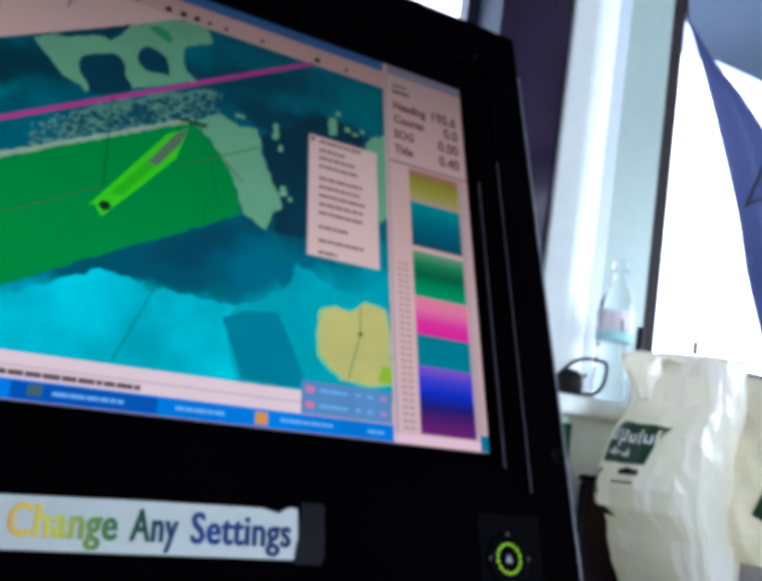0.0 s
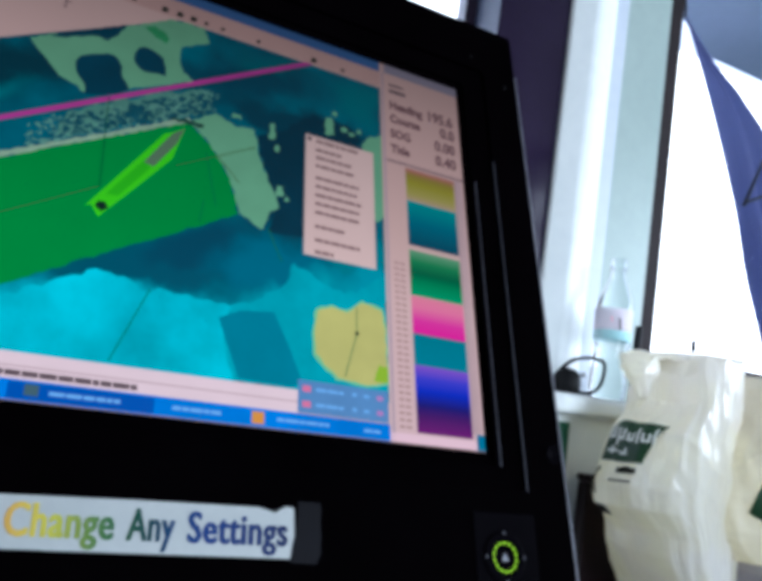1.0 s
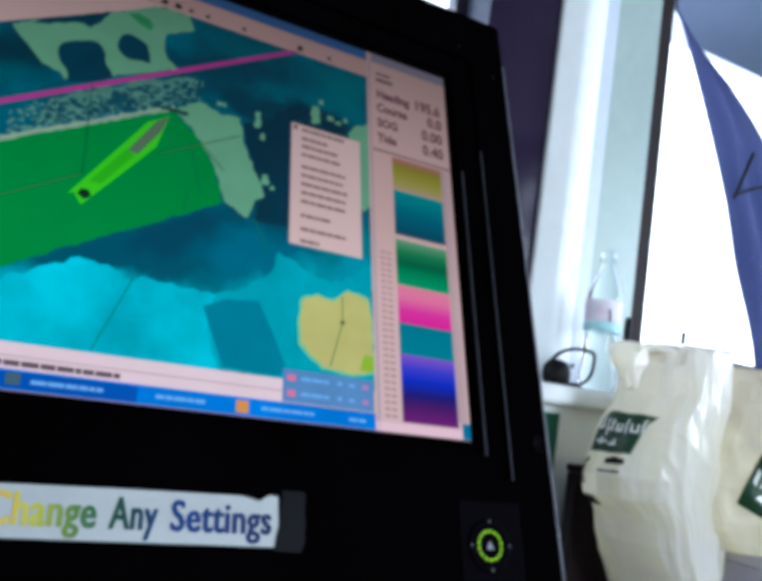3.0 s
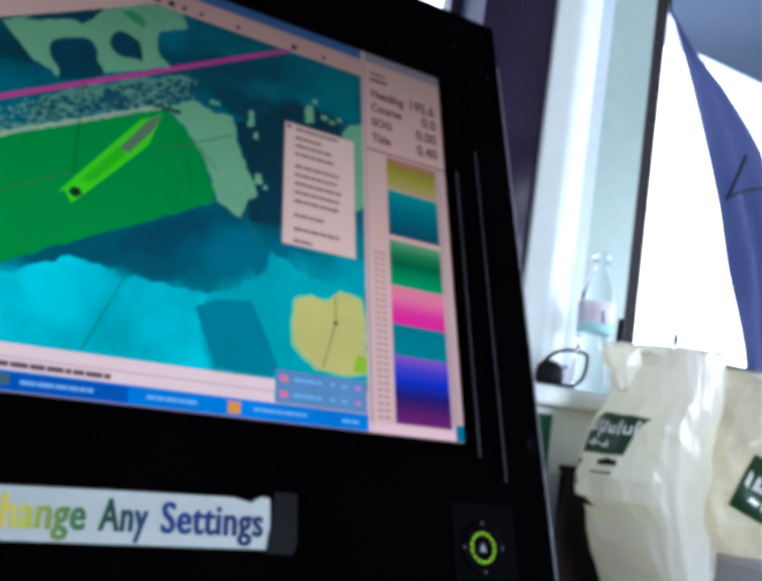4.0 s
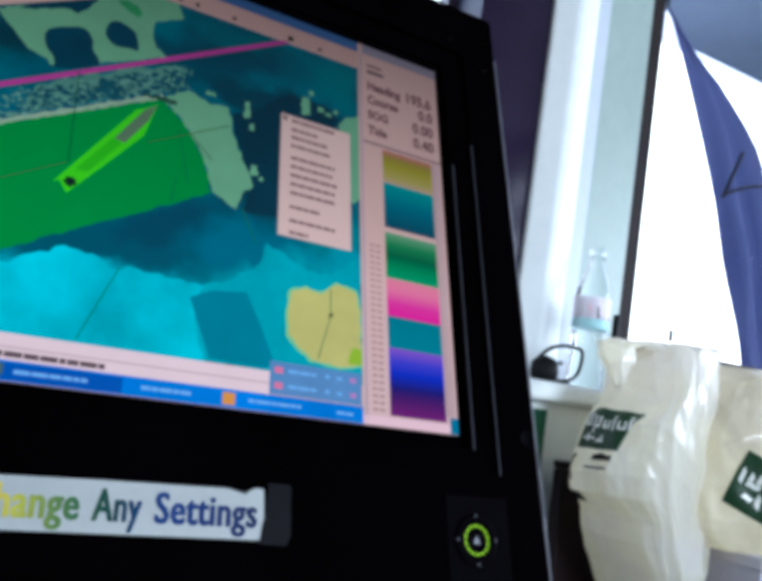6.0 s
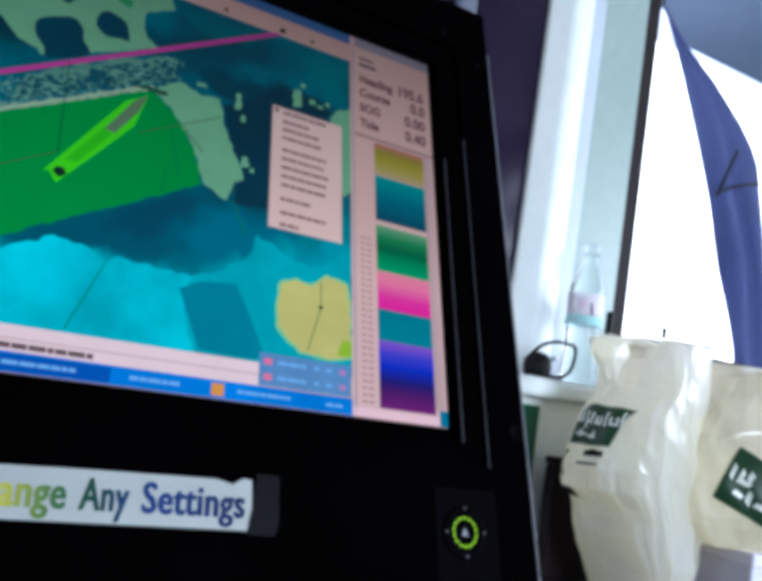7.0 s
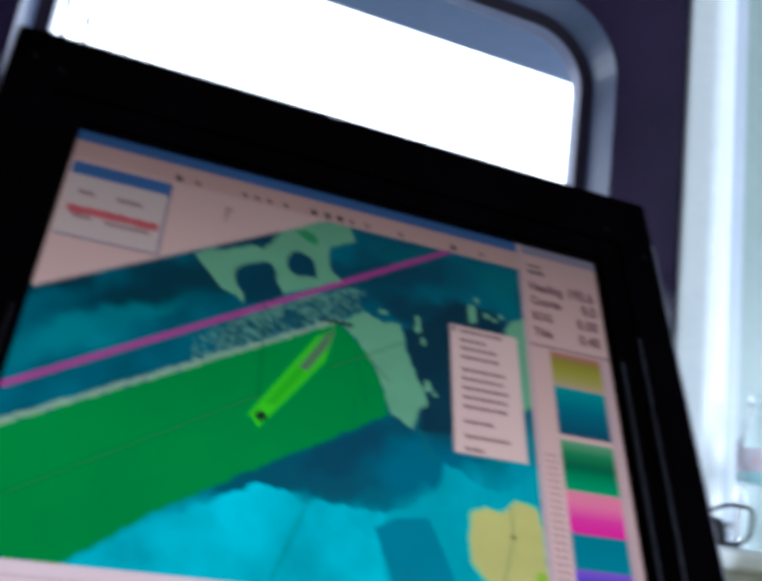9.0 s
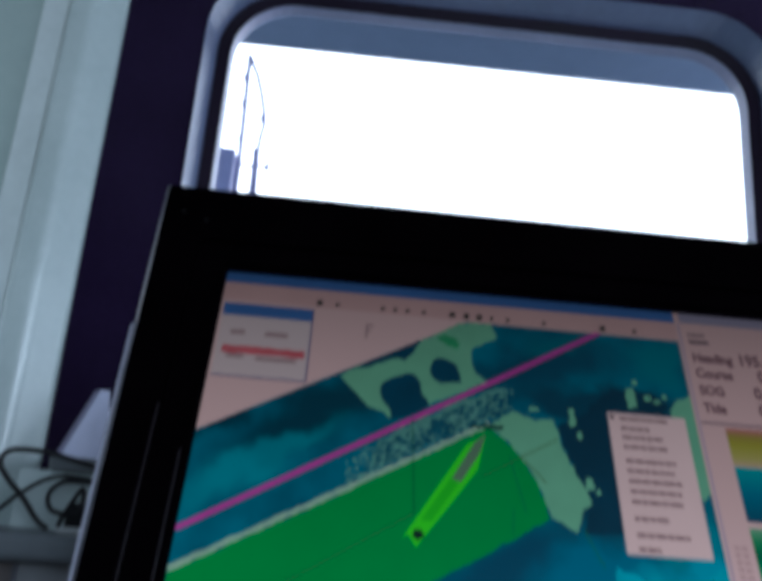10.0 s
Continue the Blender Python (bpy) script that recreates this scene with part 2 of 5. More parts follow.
def chart_water():
    """Depth-shaded sea chart: soft patches of teal, cyan and navy, ragged by noise."""
    m = glow("chart_depth_shading", (0, 0, 0, 1))
    nt = m.node_tree
    co = nt.nodes.new("ShaderNodeTexCoord")
    wob = nt.nodes.new("ShaderNodeTexNoise")
    wob.inputs["Scale"].default_value, wob.inputs["Detail"].default_value = 38.0, 6.0
    nt.links.new(co.outputs["Object"], wob.inputs["Vector"])
    cen = nt.nodes.new("ShaderNodeVectorMath")
    cen.operation = "SUBTRACT"
    cen.inputs[1].default_value = (0.5, 0.5, 0.5)
    nt.links.new(wob.outputs["Color"], cen.inputs[0])
    amp = nt.nodes.new("ShaderNodeVectorMath")
    amp.operation = "MULTIPLY_ADD"
    amp.inputs[1].default_value = (0.045, 0.0, 0.045)
    nt.links.new(cen.outputs[0], amp.inputs[0])
    nt.links.new(co.outputs["Object"], amp.inputs[2])
    base = ramp(nt, [(0.35, srgb(0, 86, 104)), (0.65, srgb(0, 108, 126))], noise_tex(nt, 30, 5.0))
    # centre x, z, radii in mm, turn, inner edge, colour
    patches = [
        (-330, 200, 70, 24, -30, 0.35, (0, 56, 70)), (-378, 152, 48, 17, -30, 0.2, (0, 134, 144)), (-345, 176, 36, 11, -30, 0.2, (0, 122, 132)), (-398, 186, 30, 10, -30, 0.3, (0, 56, 70)),
        (-180, 250, 60, 22, -20, 0.4, (0, 68, 88)), (-165, 268, 34, 12, -10, 0.2, (0, 98, 110)), (-92, 258, 26, 22, 0, 0.3, (0, 112, 122)),
        (-350, 118, 80, 10, -30, 0.5, (0, 76, 98)), (-120, 186, 40, 42, 0, 0.72, (0, 52, 68)), (-150, 150, 26, 40, 20, 0.6, (0, 56, 72)),
        (-140, 222, 70, 14, 0, 0.5, (0, 62, 80)), (-215, 98, 92, 26, -26, 0.62, (0, 82, 102)), (-205, 108, 36, 15, -26, 0.5, (0, 70, 92)),
        (-150, 105, 46, 22, -10, 0.5, (0, 106, 130)), (-270, 36, 92, 34, -10, 0.62, (0, 176, 192)), (-250, 50, 48, 22, -16, 0.4, (0, 206, 220)),
        (-320, 24, 40, 26, 0, 0.5, (0, 190, 206)), (-205, 40, 26, 24, 0, 0.5, (0, 192, 206)), (-118, 64, 34, 46, 10, 0.6, (0, 172, 184)),
        (-150, 78, 30, 14, -20, 0.4, (0, 160, 174)), (-84, 108, 26, 20, 0, 0.4, (0, 150, 168)), (-92, 132, 30, 16, 0, 0.4, (0, 128, 140)),
    ]
    col = base
    for x, z, rx, rz, turn, inner, rgb in patches:
        mp = nt.nodes.new("ShaderNodeMapping")
        mp.vector_type = "TEXTURE"
        mp.inputs["Location"].default_value = (x / 1000, 0, z / 1000)
        mp.inputs["Rotation"].default_value = (0, radians(turn), 0)
        mp.inputs["Scale"].default_value = (rx / 1000, 1.0, rz / 1000)
        nt.links.new(amp.outputs[0], mp.inputs["Vector"])
        ln = nt.nodes.new("ShaderNodeVectorMath")
        ln.operation = "LENGTH"
        nt.links.new(mp.outputs[0], ln.inputs[0])
        mr = nt.nodes.new("ShaderNodeMapRange")
        mr.interpolation_type = "SMOOTHSTEP"
        mr.inputs["From Min"].default_value, mr.inputs["From Max"].default_value = 1.25, inner
        nt.links.new(ln.outputs["Value"], mr.inputs["Value"])
        mix = nt.nodes.new("ShaderNodeMix")
        mix.data_type = "RGBA"
        nt.links.new(mr.outputs["Result"], mix.inputs["Factor"])
        nt.links.new(col, mix.inputs["A"])
        mix.inputs["B"].default_value = srgb(*rgb)
        col = mix.outputs["Result"]
    nt.links.new(col, nt.nodes["Principled BSDF"].inputs["Emission Color"])
    return m


# ---- mesh helpers ----


def finish(bm, name):
    me = bpy.data.meshes.new(name)
    bmesh.ops.recalc_face_normals(bm, faces=bm.faces)
    bm.to_mesh(me)
    bm.free()
    return me


def part(name, bm, material, parent=None, label="", m=None, smooth=False, **tags):
    """Links a bmesh as one mesh object, under parent where there is one. m: its pose in the world."""
    me = bm if isinstance(bm, bpy.types.Mesh) else finish(bm, name)
    me.materials.append(material)
    if "writing" in name:
        tags["kind"] = "stuff"
    if smooth:
        for p in me.polygons:
            p.use_smooth = True
    ob = new(name, me)
    m = m or Matrix.Identity(4)
    if parent:
        ob.parent = parent
        up = parent
        world_m = Matrix.Identity(4)
        while up:
            world_m = up.matrix_basis @ world_m
            up = up.parent
        ob.matrix_basis = world_m.inverted() @ m
    else:
        ob.matrix_basis = m
    return tagged(ob, label, **tags)


def thing(name, place, label, category, group=""):
    ob = new(name)
    ob.empty_display_size = 0.05
    ob.matrix_basis = Matrix.Translation(place)
    return tagged(ob, label, category, group)


def box(x0, x1, y0, y1, z0, z1, bevel=0.0, segments=2, bm=None):
    own = bm is None
    b = bmesh.new()
    bmesh.ops.create_cube(b, size=1.0)
    for v in b.verts:
        v.co = Vector(((x0 + x1) / 2 + v.co.x * (x1 - x0), (y0 + y1) / 2 + v.co.y * (y1 - y0), (z0 + z1) / 2 + v.co.z * (z1 - z0)))
    if bevel:
        bmesh.ops.bevel(b, geom=b.edges[:], offset=bevel, segments=segments, affect="EDGES", profile=0.5)
    if own:
        return b
    me = bpy.data.meshes.new("tmp")
    b.to_mesh(me)
    b.free()
    bm.from_mesh(me)
    bpy.data.meshes.remove(me)
    return bm


def rounded(x0, x1, z0, z1, r, n=8):
    """The corners of a rounded rectangle, as (x, z)."""
    pts = []
    for cx, cz, a0 in ((x1 - r, z1 - r, 0), (x0 + r, z1 - r, 90), (x0 + r, z0 + r, 180), (x1 - r, z0 + r, 270)):
        for i in range(n + 1):
            a = radians(a0 + 90 * i / n)
            pts.append((cx + r * math.cos(a), cz + r * math.sin(a)))
    return pts


def plate(outline, holes, y0, y1):
    """A plate across y with holes through it."""
    bm = bmesh.new()
    edges = []
    for loop in [outline, *holes]:
        vs = [bm.verts.new((x, y0, z)) for x, z in loop]
        edges += [bm.edges.new((vs[i], vs[(i + 1) % len(vs)])) for i in range(len(vs))]
    res = bmesh.ops.triangle_fill(bm, use_beauty=True, use_dissolve=False, edges=edges)
    faces = [g for g in res["geom"] if isinstance(g, bmesh.types.BMFace)]
    ext = bmesh.ops.extrude_face_region(bm, geom=faces)
    for v in (g for g in ext["geom"] if isinstance(g, bmesh.types.BMVert)):
        v.co.y = y1
    return bm


def rect(x0, x1, z0, z1):
    return [(x0, z0), (x1, z0), (x1, z1), (x0, z1)]


def ring(outer, inner, y_out, y_in, depth):
    """A frame between two loops of equal count, its front face sloping from y_out to y_in, closed behind."""
    bm = bmesh.new()
    n = len(outer)
    a = [bm.verts.new((x, y_out, z)) for x, z in outer]
    b = [bm.verts.new((x, y_in, z)) for x, z in inner]
    c = [bm.verts.new((x, depth, z)) for x, z in inner]
    d = [bm.verts.new((x, depth, z)) for x, z in outer]
    for i in range(n):
        j = (i + 1) % n
        for p, q in ((a, b), (b, c), (c, d), (d, a)):
            bm.faces.new((p[i], p[j], q[j], q[i]))
    return bm


def flat(points, y):
    """A flat patch across y."""
    bm = bmesh.new()
    vs = [bm.verts.new((x / 1000, y, z / 1000)) for x, z in points]
    es = [bm.edges.new((vs[i], vs[(i + 1) % len(vs)])) for i in range(len(vs))]
    bmesh.ops.triangle_fill(bm, use_beauty=True, edges=es)
    return bm


def ragged(points, amp, step, seed):
    """An outline broken into short steps, each shifted a little."""
    rnd = random.Random(seed)
    out = []
    for i, (x, z) in enumerate(points):
        x1, z1 = points[(i + 1) % len(points)]
        n = max(1, int(math.hypot(x1 - x, z1 - z) / step))
        nx, nz = (z1 - z), -(x1 - x)
        ln = math.hypot(nx, nz) or 1
        for k in range(n):
            t = k / n
            o = rnd.uniform(-amp, amp) if k else rnd.uniform(-amp, amp) * 0.4
            out.append((x + (x1 - x) * t + nx / ln * o, z + (z1 - z) * t + nz / ln * o))
    return out


def band(x0, z0, x1, z1, w):
    """The outline of a straight stroke."""
    ln = math.hypot(x1 - x0, z1 - z0)
    nx, nz = -(z1 - z0) / ln * w / 2, (x1 - x0) / ln * w / 2
    return [(x0 + nx, z0 + nz), (x0 - nx, z0 - nz), (x1 - nx, z1 - nz), (x1 + nx, z1 + nz)]


def bars(rows, y):
    """Small rectangles (x0, x1, z0, z1 in mm) as one mesh: a piece of writing too fine to read."""
    bm = bmesh.new()
    for x0, x1, z0, z1 in rows:
        vs = [bm.verts.new((x / 1000, y, z / 1000)) for x, z in rect(x0, x1, z0, z1)]
        bm.faces.new(vs)
    return bm


def word_bars(x0, x1, z, h, seed, y):
    """A line of unreadable writing, word by word."""
    rnd, out, x = random.Random(seed), [], x0
    while x < x1 - 2:
        w = min(rnd.uniform(3, 9), x1 - x)
        out.append((x, x + w, z - h / 2, z + h / 2))
        x += w + 0.7
    return bars(out, y)


def lathe(profile, n=24):
    bm = bmesh.new()
    rows = [[bm.verts.new((r * math.cos(2 * math.pi * i / n), r * math.sin(2 * math.pi * i / n), z)) for i in range(n)] for r, z in profile]
    for a, b in zip(rows, rows[1:]):
        for i in range(n):
            bm.faces.new((a[i], a[(i + 1) % n], b[(i + 1) % n], b[i]))
    bm.faces.new(rows[0][::-1])
    bm.faces.new(rows[-1])
    return bm


def tube(points, radius, sides=8, samples=8):
    """A round cable along a smooth curve through the points."""
    pts = [Vector(p) for p in points]
    path = []
    for i in range(len(pts) - 1):
        p0, p1, p2, p3 = pts[max(i - 1, 0)], pts[i], pts[i + 1], pts[min(i + 2, len(pts) - 1)]
        for k in range(samples):
            t = k / samples
            path.append(0.5 * ((2 * p1) + (p2 - p0) * t + (2 * p0 - 5 * p1 + 4 * p2 - p3) * t * t + (3 * p1 - p0 - 3 * p2 + p3) * t ** 3))
    path.append(pts[-1])
    bm, rings = bmesh.new(), []
    for i, p in enumerate(path):
        d = (path[min(i + 1, len(path) - 1)] - path[max(i - 1, 0)]).normalized()
        u = d.orthogonal().normalized() if i == 0 else (u - d * u.dot(d)).normalized()
        w = d.cross(u)
        rings.append([bm.verts.new(p + (u * math.cos(2 * math.pi * k / sides) + w * math.sin(2 * math.pi * k / sides)) * radius) for k in range(sides)])
    for a, b in zip(rings, rings[1:]):
        for k in range(sides):
            bm.faces.new((a[k], a[(k + 1) % sides], b[(k + 1) % sides], b[k]))
    bm.faces.new(rings[0][::-1])
    bm.faces.new(rings[-1])
    return bm


def text_mesh(body, size, squeeze=1.0, weight=0.0, depth=0.0003, spacing=1.0):
    """Lettering in the built-in font, as a mesh that lies across y and faces -y."""
    cu = bpy.data.curves.new("lettering", "FONT")
    cu.space_character = spacing
    cu.body, cu.size, cu.extrude, cu.offset, cu.resolution_u = body, size, depth, weight, 3
    ob = bpy.data.objects.new("lettering", cu)
    scene.collection.objects.link(ob)
    dg = bpy.context.evaluated_depsgraph_get()
    me = bpy.data.meshes.new_from_object(ob.evaluated_get(dg))
    bpy.data.objects.remove(ob)
    bpy.data.curves.remove(cu)
    me.transform(Matrix.Rotation(radians(90), 4, "X") @ Matrix.Diagonal((squeeze, 1, 1, 1)))
    me.materials.clear()
    return me


# ---- the large structure ----
WALL_Y = 0.80
WALL_BACK = 0.905
WIN_1 = (-0.602, 0.467, 1.33, 2.300)
WIN_2 = (0.968, 1.95, 1.395, 2.425)
WIN_3 = (-2.0, -1.059, 1.395, 2.425)
grow = lambda g, r: rounded(WIN_1[0] - g, WIN_1[1] + g, WIN_1[2] - g, WIN_1[3] + g, r, 10)
w1 = grow(0.011, 0.158)
w2, w3 = rounded(*WIN_2, 0.012, 2), rounded(*WIN_3, 0.012, 2)
wall = part("wall_front", plate(rect(-2.7, 2.7, 0, 2.6), [w1, w2, w3], WALL_Y, WALL_BACK), MAT_WALL, None, "dark glossy painted front bulkhead with window openings", kind="structure", category="wall")
part("floor", box(-2.7, 2.7, -2.8, 0.8, -0.08, 0.0), MAT_FLOOR, None, "dark grey vinyl deck floor", kind="structure", category="floor")
part("ceiling", box(-2.7, 2.7, -2.8, 0.8, 2.6, 2.68), MAT_ROOF, None, "pale grey ceiling panels", kind="structure", category="ceiling")
part("wall_back", plate(rect(-2.7, 2.7, 0, 2.6), [rect(-1.0, 1.6, 1.3, 2.35)], -2.9, -2.8), MAT_INNER, None, "plain grey-brown rear bulkhead with an open window", kind="structure", category="wall")


def side_wall(name, x0, x1):
    bm = plate(rect(-2.8, 0.8, 0, 2.6), [rect(-1.35, 0.66, 1.22, 2.28)], 0, x1 - x0)
    part(name, bm, MAT_INNER, None, "grey-brown side bulkhead with an open window", m=Matrix(((0, 1, 0, x0), (1, 0, 0, 0), (0, 0, 1, 0), (0, 0, 0, 1))), kind="structure", category="wall")


side_wall("wall_starboard", 2.6, 2.7)
side_wall("wall_port", -2.7, -2.6)

# rounded front window: a painted reveal through the bulkhead, then gasket and pane
win = tagged(new("window_1"), "front window with rounded corners in a deep grey reveal and black gasket", "window", kind="structure")
win.matrix_basis = Matrix.Translation((-0.07, WALL_Y, WIN_1[2]))
part("window_frame", ring(grow(0.0105, 0.1575), grow(0.0, 0.147), WALL_Y - 0.005, WALL_Y + 0.068, WALL_Y + 0.0695), MAT_RIM, win, "grey-lilac painted reveal")
part("gasket", ring(grow(0.0, 0.147), grow(-0.023, 0.124), WALL_Y + 0.0645, WALL_Y + 0.072, WALL_Y + 0.085), MAT_GASKET, win, "black rubber gasket")
part("inner_lip", ring(grow(-0.0235, 0.1235), grow(-0.026, 0.121), WALL_Y + 0.073, WALL_Y + 0.100, WALL_Y + 0.102), MAT_LIP, win, "pale lip behind the gasket")
pane = part("pane", plate(grow(-0.0245, 0.1225), [], WALL_Y + 0.093, WALL_Y + 0.098), MAT_GLASS, win, "clear glass")
pane.visible_shadow = False


def square_window(name, w, label):
    """A square opening with brown trim, a white sill and one pane."""
    root = tagged(new(name), label, "window", kind="structure")
    root.matrix_basis = Matrix.Translation(((w[0] + w[1]) / 2, WALL_Y, w[2]))
    part("window_frame", plate(rect(w[0] - 0.037, w[1] + 0.037, w[2] - 0.03, w[3] + 0.02), [rect(w[0] + 0.001, w[1] - 0.001, w[2] + 0.001, w[3] - 0.001)], WALL_Y - 0.01, WALL_Y + 0.02), MAT_BROWN, root, "brown trim strip")
    part("window_sill", box(w[0] + 0.001, w[1] - 0.001, WALL_Y + 0.02, WALL_Y + 0.2, w[2] - 0.02, w[2] + 0.004, 0.003), MAT_WHITE, root, "white sill")
    glass = part("pane", box(w[0], w[1], WALL_Y + 0.03, WALL_Y + 0.035, w[2] + 0.004, w[3]), MAT_GLASS, root, "clear glass")
    glass.visible_shadow = False
    return root


win2 = square_window("window_2", WIN_2, "square front window in brown trim with a white sill")
part("window_stop", box(1.171, 1.182, 0.855, 0.865, WIN_2[2] + 0.004, WIN_2[2] + 0.058, 0.002), MAT_CABLE, win2, "small black peg on the sill")
square_window("window_3", WIN_3, "square front window in brown trim beside the pale post")
part("trim", box(0.94, 2.5, WALL_Y - 0.03, WALL_Y - 0.0005, 2.447, 2.598, 0.004), MAT_PANEL, None, "pale green-grey header board above the window", kind="structure", category="trim")


def post(name, edge, side, paint, bead_paint):
    """A painted window post: a flat-fronted casing with a slanted cheek, a bead and a flat panel. edge: its side towards the round window."""
    root = tagged(new(name), "white painted window post with a rounded casing and a flat panel", "window post", kind="structure")
    root.matrix_basis = Matrix.Translation((edge, WALL_Y, 1.272))
    profile = [(0.0, 0.001), (0.0, 0.009), (0.003, 0.0135), (0.034, 0.0395)]
    profile += [(0.034 + 0.022 * u, 0.0395 + 0.0075 * (2 * u - u * u)) for u in (k / 10 for k in range(1, 11))]
    profile += [(0.078, 0.047)] + [(0.078 + 0.014 * math.sin(radians(a)), 0.033 + 0.014 * math.cos(radians(a))) for a in range(15, 91, 15)] + [(0.093, 0.001)]
    outline = [(edge + side * d, WALL_Y - out) for d, out in profile]
    bm = bmesh.new()
    lo = [bm.verts.new((x, y, 1.272)) for x, y in outline]
    hi = [bm.verts.new((x, y, 2.5985)) for x, y in outline]
    for i in range(len(outline) - 1):
        bm.faces.new((lo[i], lo[i + 1], hi[i + 1], hi[i]))
    bm.faces.new(lo)
    bm.faces.new(hi)
    part("casing", bm, paint, root)
    a, b = sorted((edge + side * 0.094, edge + side * 0.2755))
    part("panel", box(a, b, WALL_Y - 0.012, WALL_Y - 0.0005, 1.272, 2.5985, 0.003), MAT_PANEL, root, "pale green-grey panel")
    e0, e1 = sorted((edge + side * 0.0932, edge + side * 0.142))
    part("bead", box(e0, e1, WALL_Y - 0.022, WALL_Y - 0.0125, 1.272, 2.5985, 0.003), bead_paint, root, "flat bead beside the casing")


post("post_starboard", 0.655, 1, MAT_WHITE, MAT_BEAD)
post("post_port", -0.757, -1, MAT_PORT, MAT_PORT_BEAD)

# ledge under the windows
ledge = tagged(new("ledge"), "long white painted ledge under the windows with a rounded front edge", "ledge", kind="structure")
ledge.matrix_basis = Matrix.Translation((0, 0.72, 1.0))
part("top", box(-0.2, 2.55, 0.60, 0.799, 1.236, 1.272, 0.012, 4), MAT_WHITE, ledge)
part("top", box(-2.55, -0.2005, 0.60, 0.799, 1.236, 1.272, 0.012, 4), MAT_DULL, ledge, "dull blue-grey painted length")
part("front_panel", box(-0.2, 2.55, 0.645, 0.799, 0.0, 1.235), MAT_BASE, ledge, "plain dark panel below the ledge")
part("front_panel", box(-0.706, -0.2005, 0.645, 0.799, 0.0, 1.235), surface("grey_panel_paint", (0.13, 0.135, 0.14), (0.2, 0.205, 0.21), 0.5, grain=60, patch=4), ledge, "plain grey panel below the ledge")
part("front_panel", box(-2.55, -0.712, 0.645, 0.799, 0.0, 1.235), surface("brown_panel_paint", (0.07, 0.058, 0.055), (0.11, 0.093, 0.088), 0.5, grain=60, patch=4), ledge, "plain brown-grey panel below the ledge")
part("seam_strip", box(-0.712, -0.706, 0.640, 0.6445, 0.3, 1.232, 0.001), MAT_EDGE, ledge, "pale joint strip")
part("apron", box(0.45, 1.6, 0.63, 0.6445, 0.97, 1.2355, 0.002), MAT_WHITE, ledge, "white apron board")
part("green_sticker", box(0.55, 0.6225, 0.6265, 0.6295, 1.098, 1.222, 0.0005), MAT_STICKER, ledge, "dark green sticker")

# overhang above the windows, sea and far structure outside
over = tagged(new("overhang"), "grey painted overhang above the windows outside", "overhang", kind="structure")
over.matrix_basis = Matrix.Translation((0, 1.2, 2.52))
bm = flat([(-4000, 910), (4000, 910), (4000, 1370), (1700, 1370), (1452, 1252), (1150, 1252), (1150, 1385), (-4000, 1410)], 0)
ext = bmesh.ops.extrude_face_region(bm, geom=bm.faces[:])
for v in (g for g in ext["geom"] if isinstance(g, bmesh.types.BMVert)):
    v.co.y -= 0.085
part("soffit", bm, MAT_SOFFIT, over, "", Matrix(((1, 0, 0, 0), (0, 0, 1, 0), (0, -1, 0, 2.515), (0, 0, 0, 1))))

def haze_material():
    """Bright sea haze that hides the horizon."""
    m = bpy.data.materials.new("white_haze")
    m.use_nodes = True
    nt = m.node_tree
    p = nt.nodes["Principled BSDF"]
    p.inputs["Base Color"].default_value = (0, 0, 0, 1)
    p.inputs["Specular IOR Level"].default_value = 0.0
    nt.links.new(ramp(nt, [(0.3, (0.93, 0.96, 1.0, 1)), (0.7, (1.0, 1.0, 1.0, 1))], noise_tex(nt, 0.01, 3.0)), p.inputs["Emission Color"])
    p.inputs["Emission Strength"].default_value = 2.2
    return m


part("backdrop", box(-1500, 1500, 600, 602, -11.95, 420), haze_material(), None, "bright white haze over the sea", kind="structure", category="sky")
part("ground", box(-2500, 2500, 4, 2500, -12.2, -12.0), MAT_SEA, None, "open sea in bright haze", kind="structure", category="water")

# ---- the console and the display ----
console = thing("console", (-0.2, 0.2, 0), "dark laminate bridge console below the display", "console")
part("desk_top", box(-1.6, 1.5, -0.16, 0.598, 0.905, 0.94, 0.006), MAT_CONSOLE, console)
part("cabinet", box(-1.55, 1.45, -0.06, 0.598, 0.06, 0.905), MAT_CONSOLE, console)
part("plinth", box(-1.5, 1.4, 0.0, 0.58, 0.0, 0.06), MAT_CONSOLE, console)

TILT = 20.07
MON = pose(0, 0, 1.2, -TILT, 0, 0)
monitor = thing("monitor", (-0.204, 0.12, 0.94), "black marine display monitor showing a coloured sea chart", "monitor")
lean = lambda loop: [(x + 0.03 * (0.378 - z), z) if x < -0.44 else (x, z) for x, z in loop]
OUT = rounded(-0.4635, 0.0575, -0.106, 0.3775, 0.003, 3)
MID = rounded(-0.432, 0.0243, -0.0265, 0.328, 0.006, 3)
INN = rounded(-0.4125, 0.0045, -0.0105, 0.3105, 0.003, 3)
SCR = rounded(-0.4083, 0.0003, -0.0003, 0.3063, 0.001, 3)
part("bezel", ring(lean(OUT), MID, -0.0105, -0.0100, 0.035), MAT_BLACK, monitor, "black bezel", MON)
part("inner_bezel", ring(rounded(-0.4315, 0.0238, -0.026, 0.3275, 0.006, 3), INN, -0.0072, -0.0055, 0.030), MAT_BLACK, monitor, "", MON)
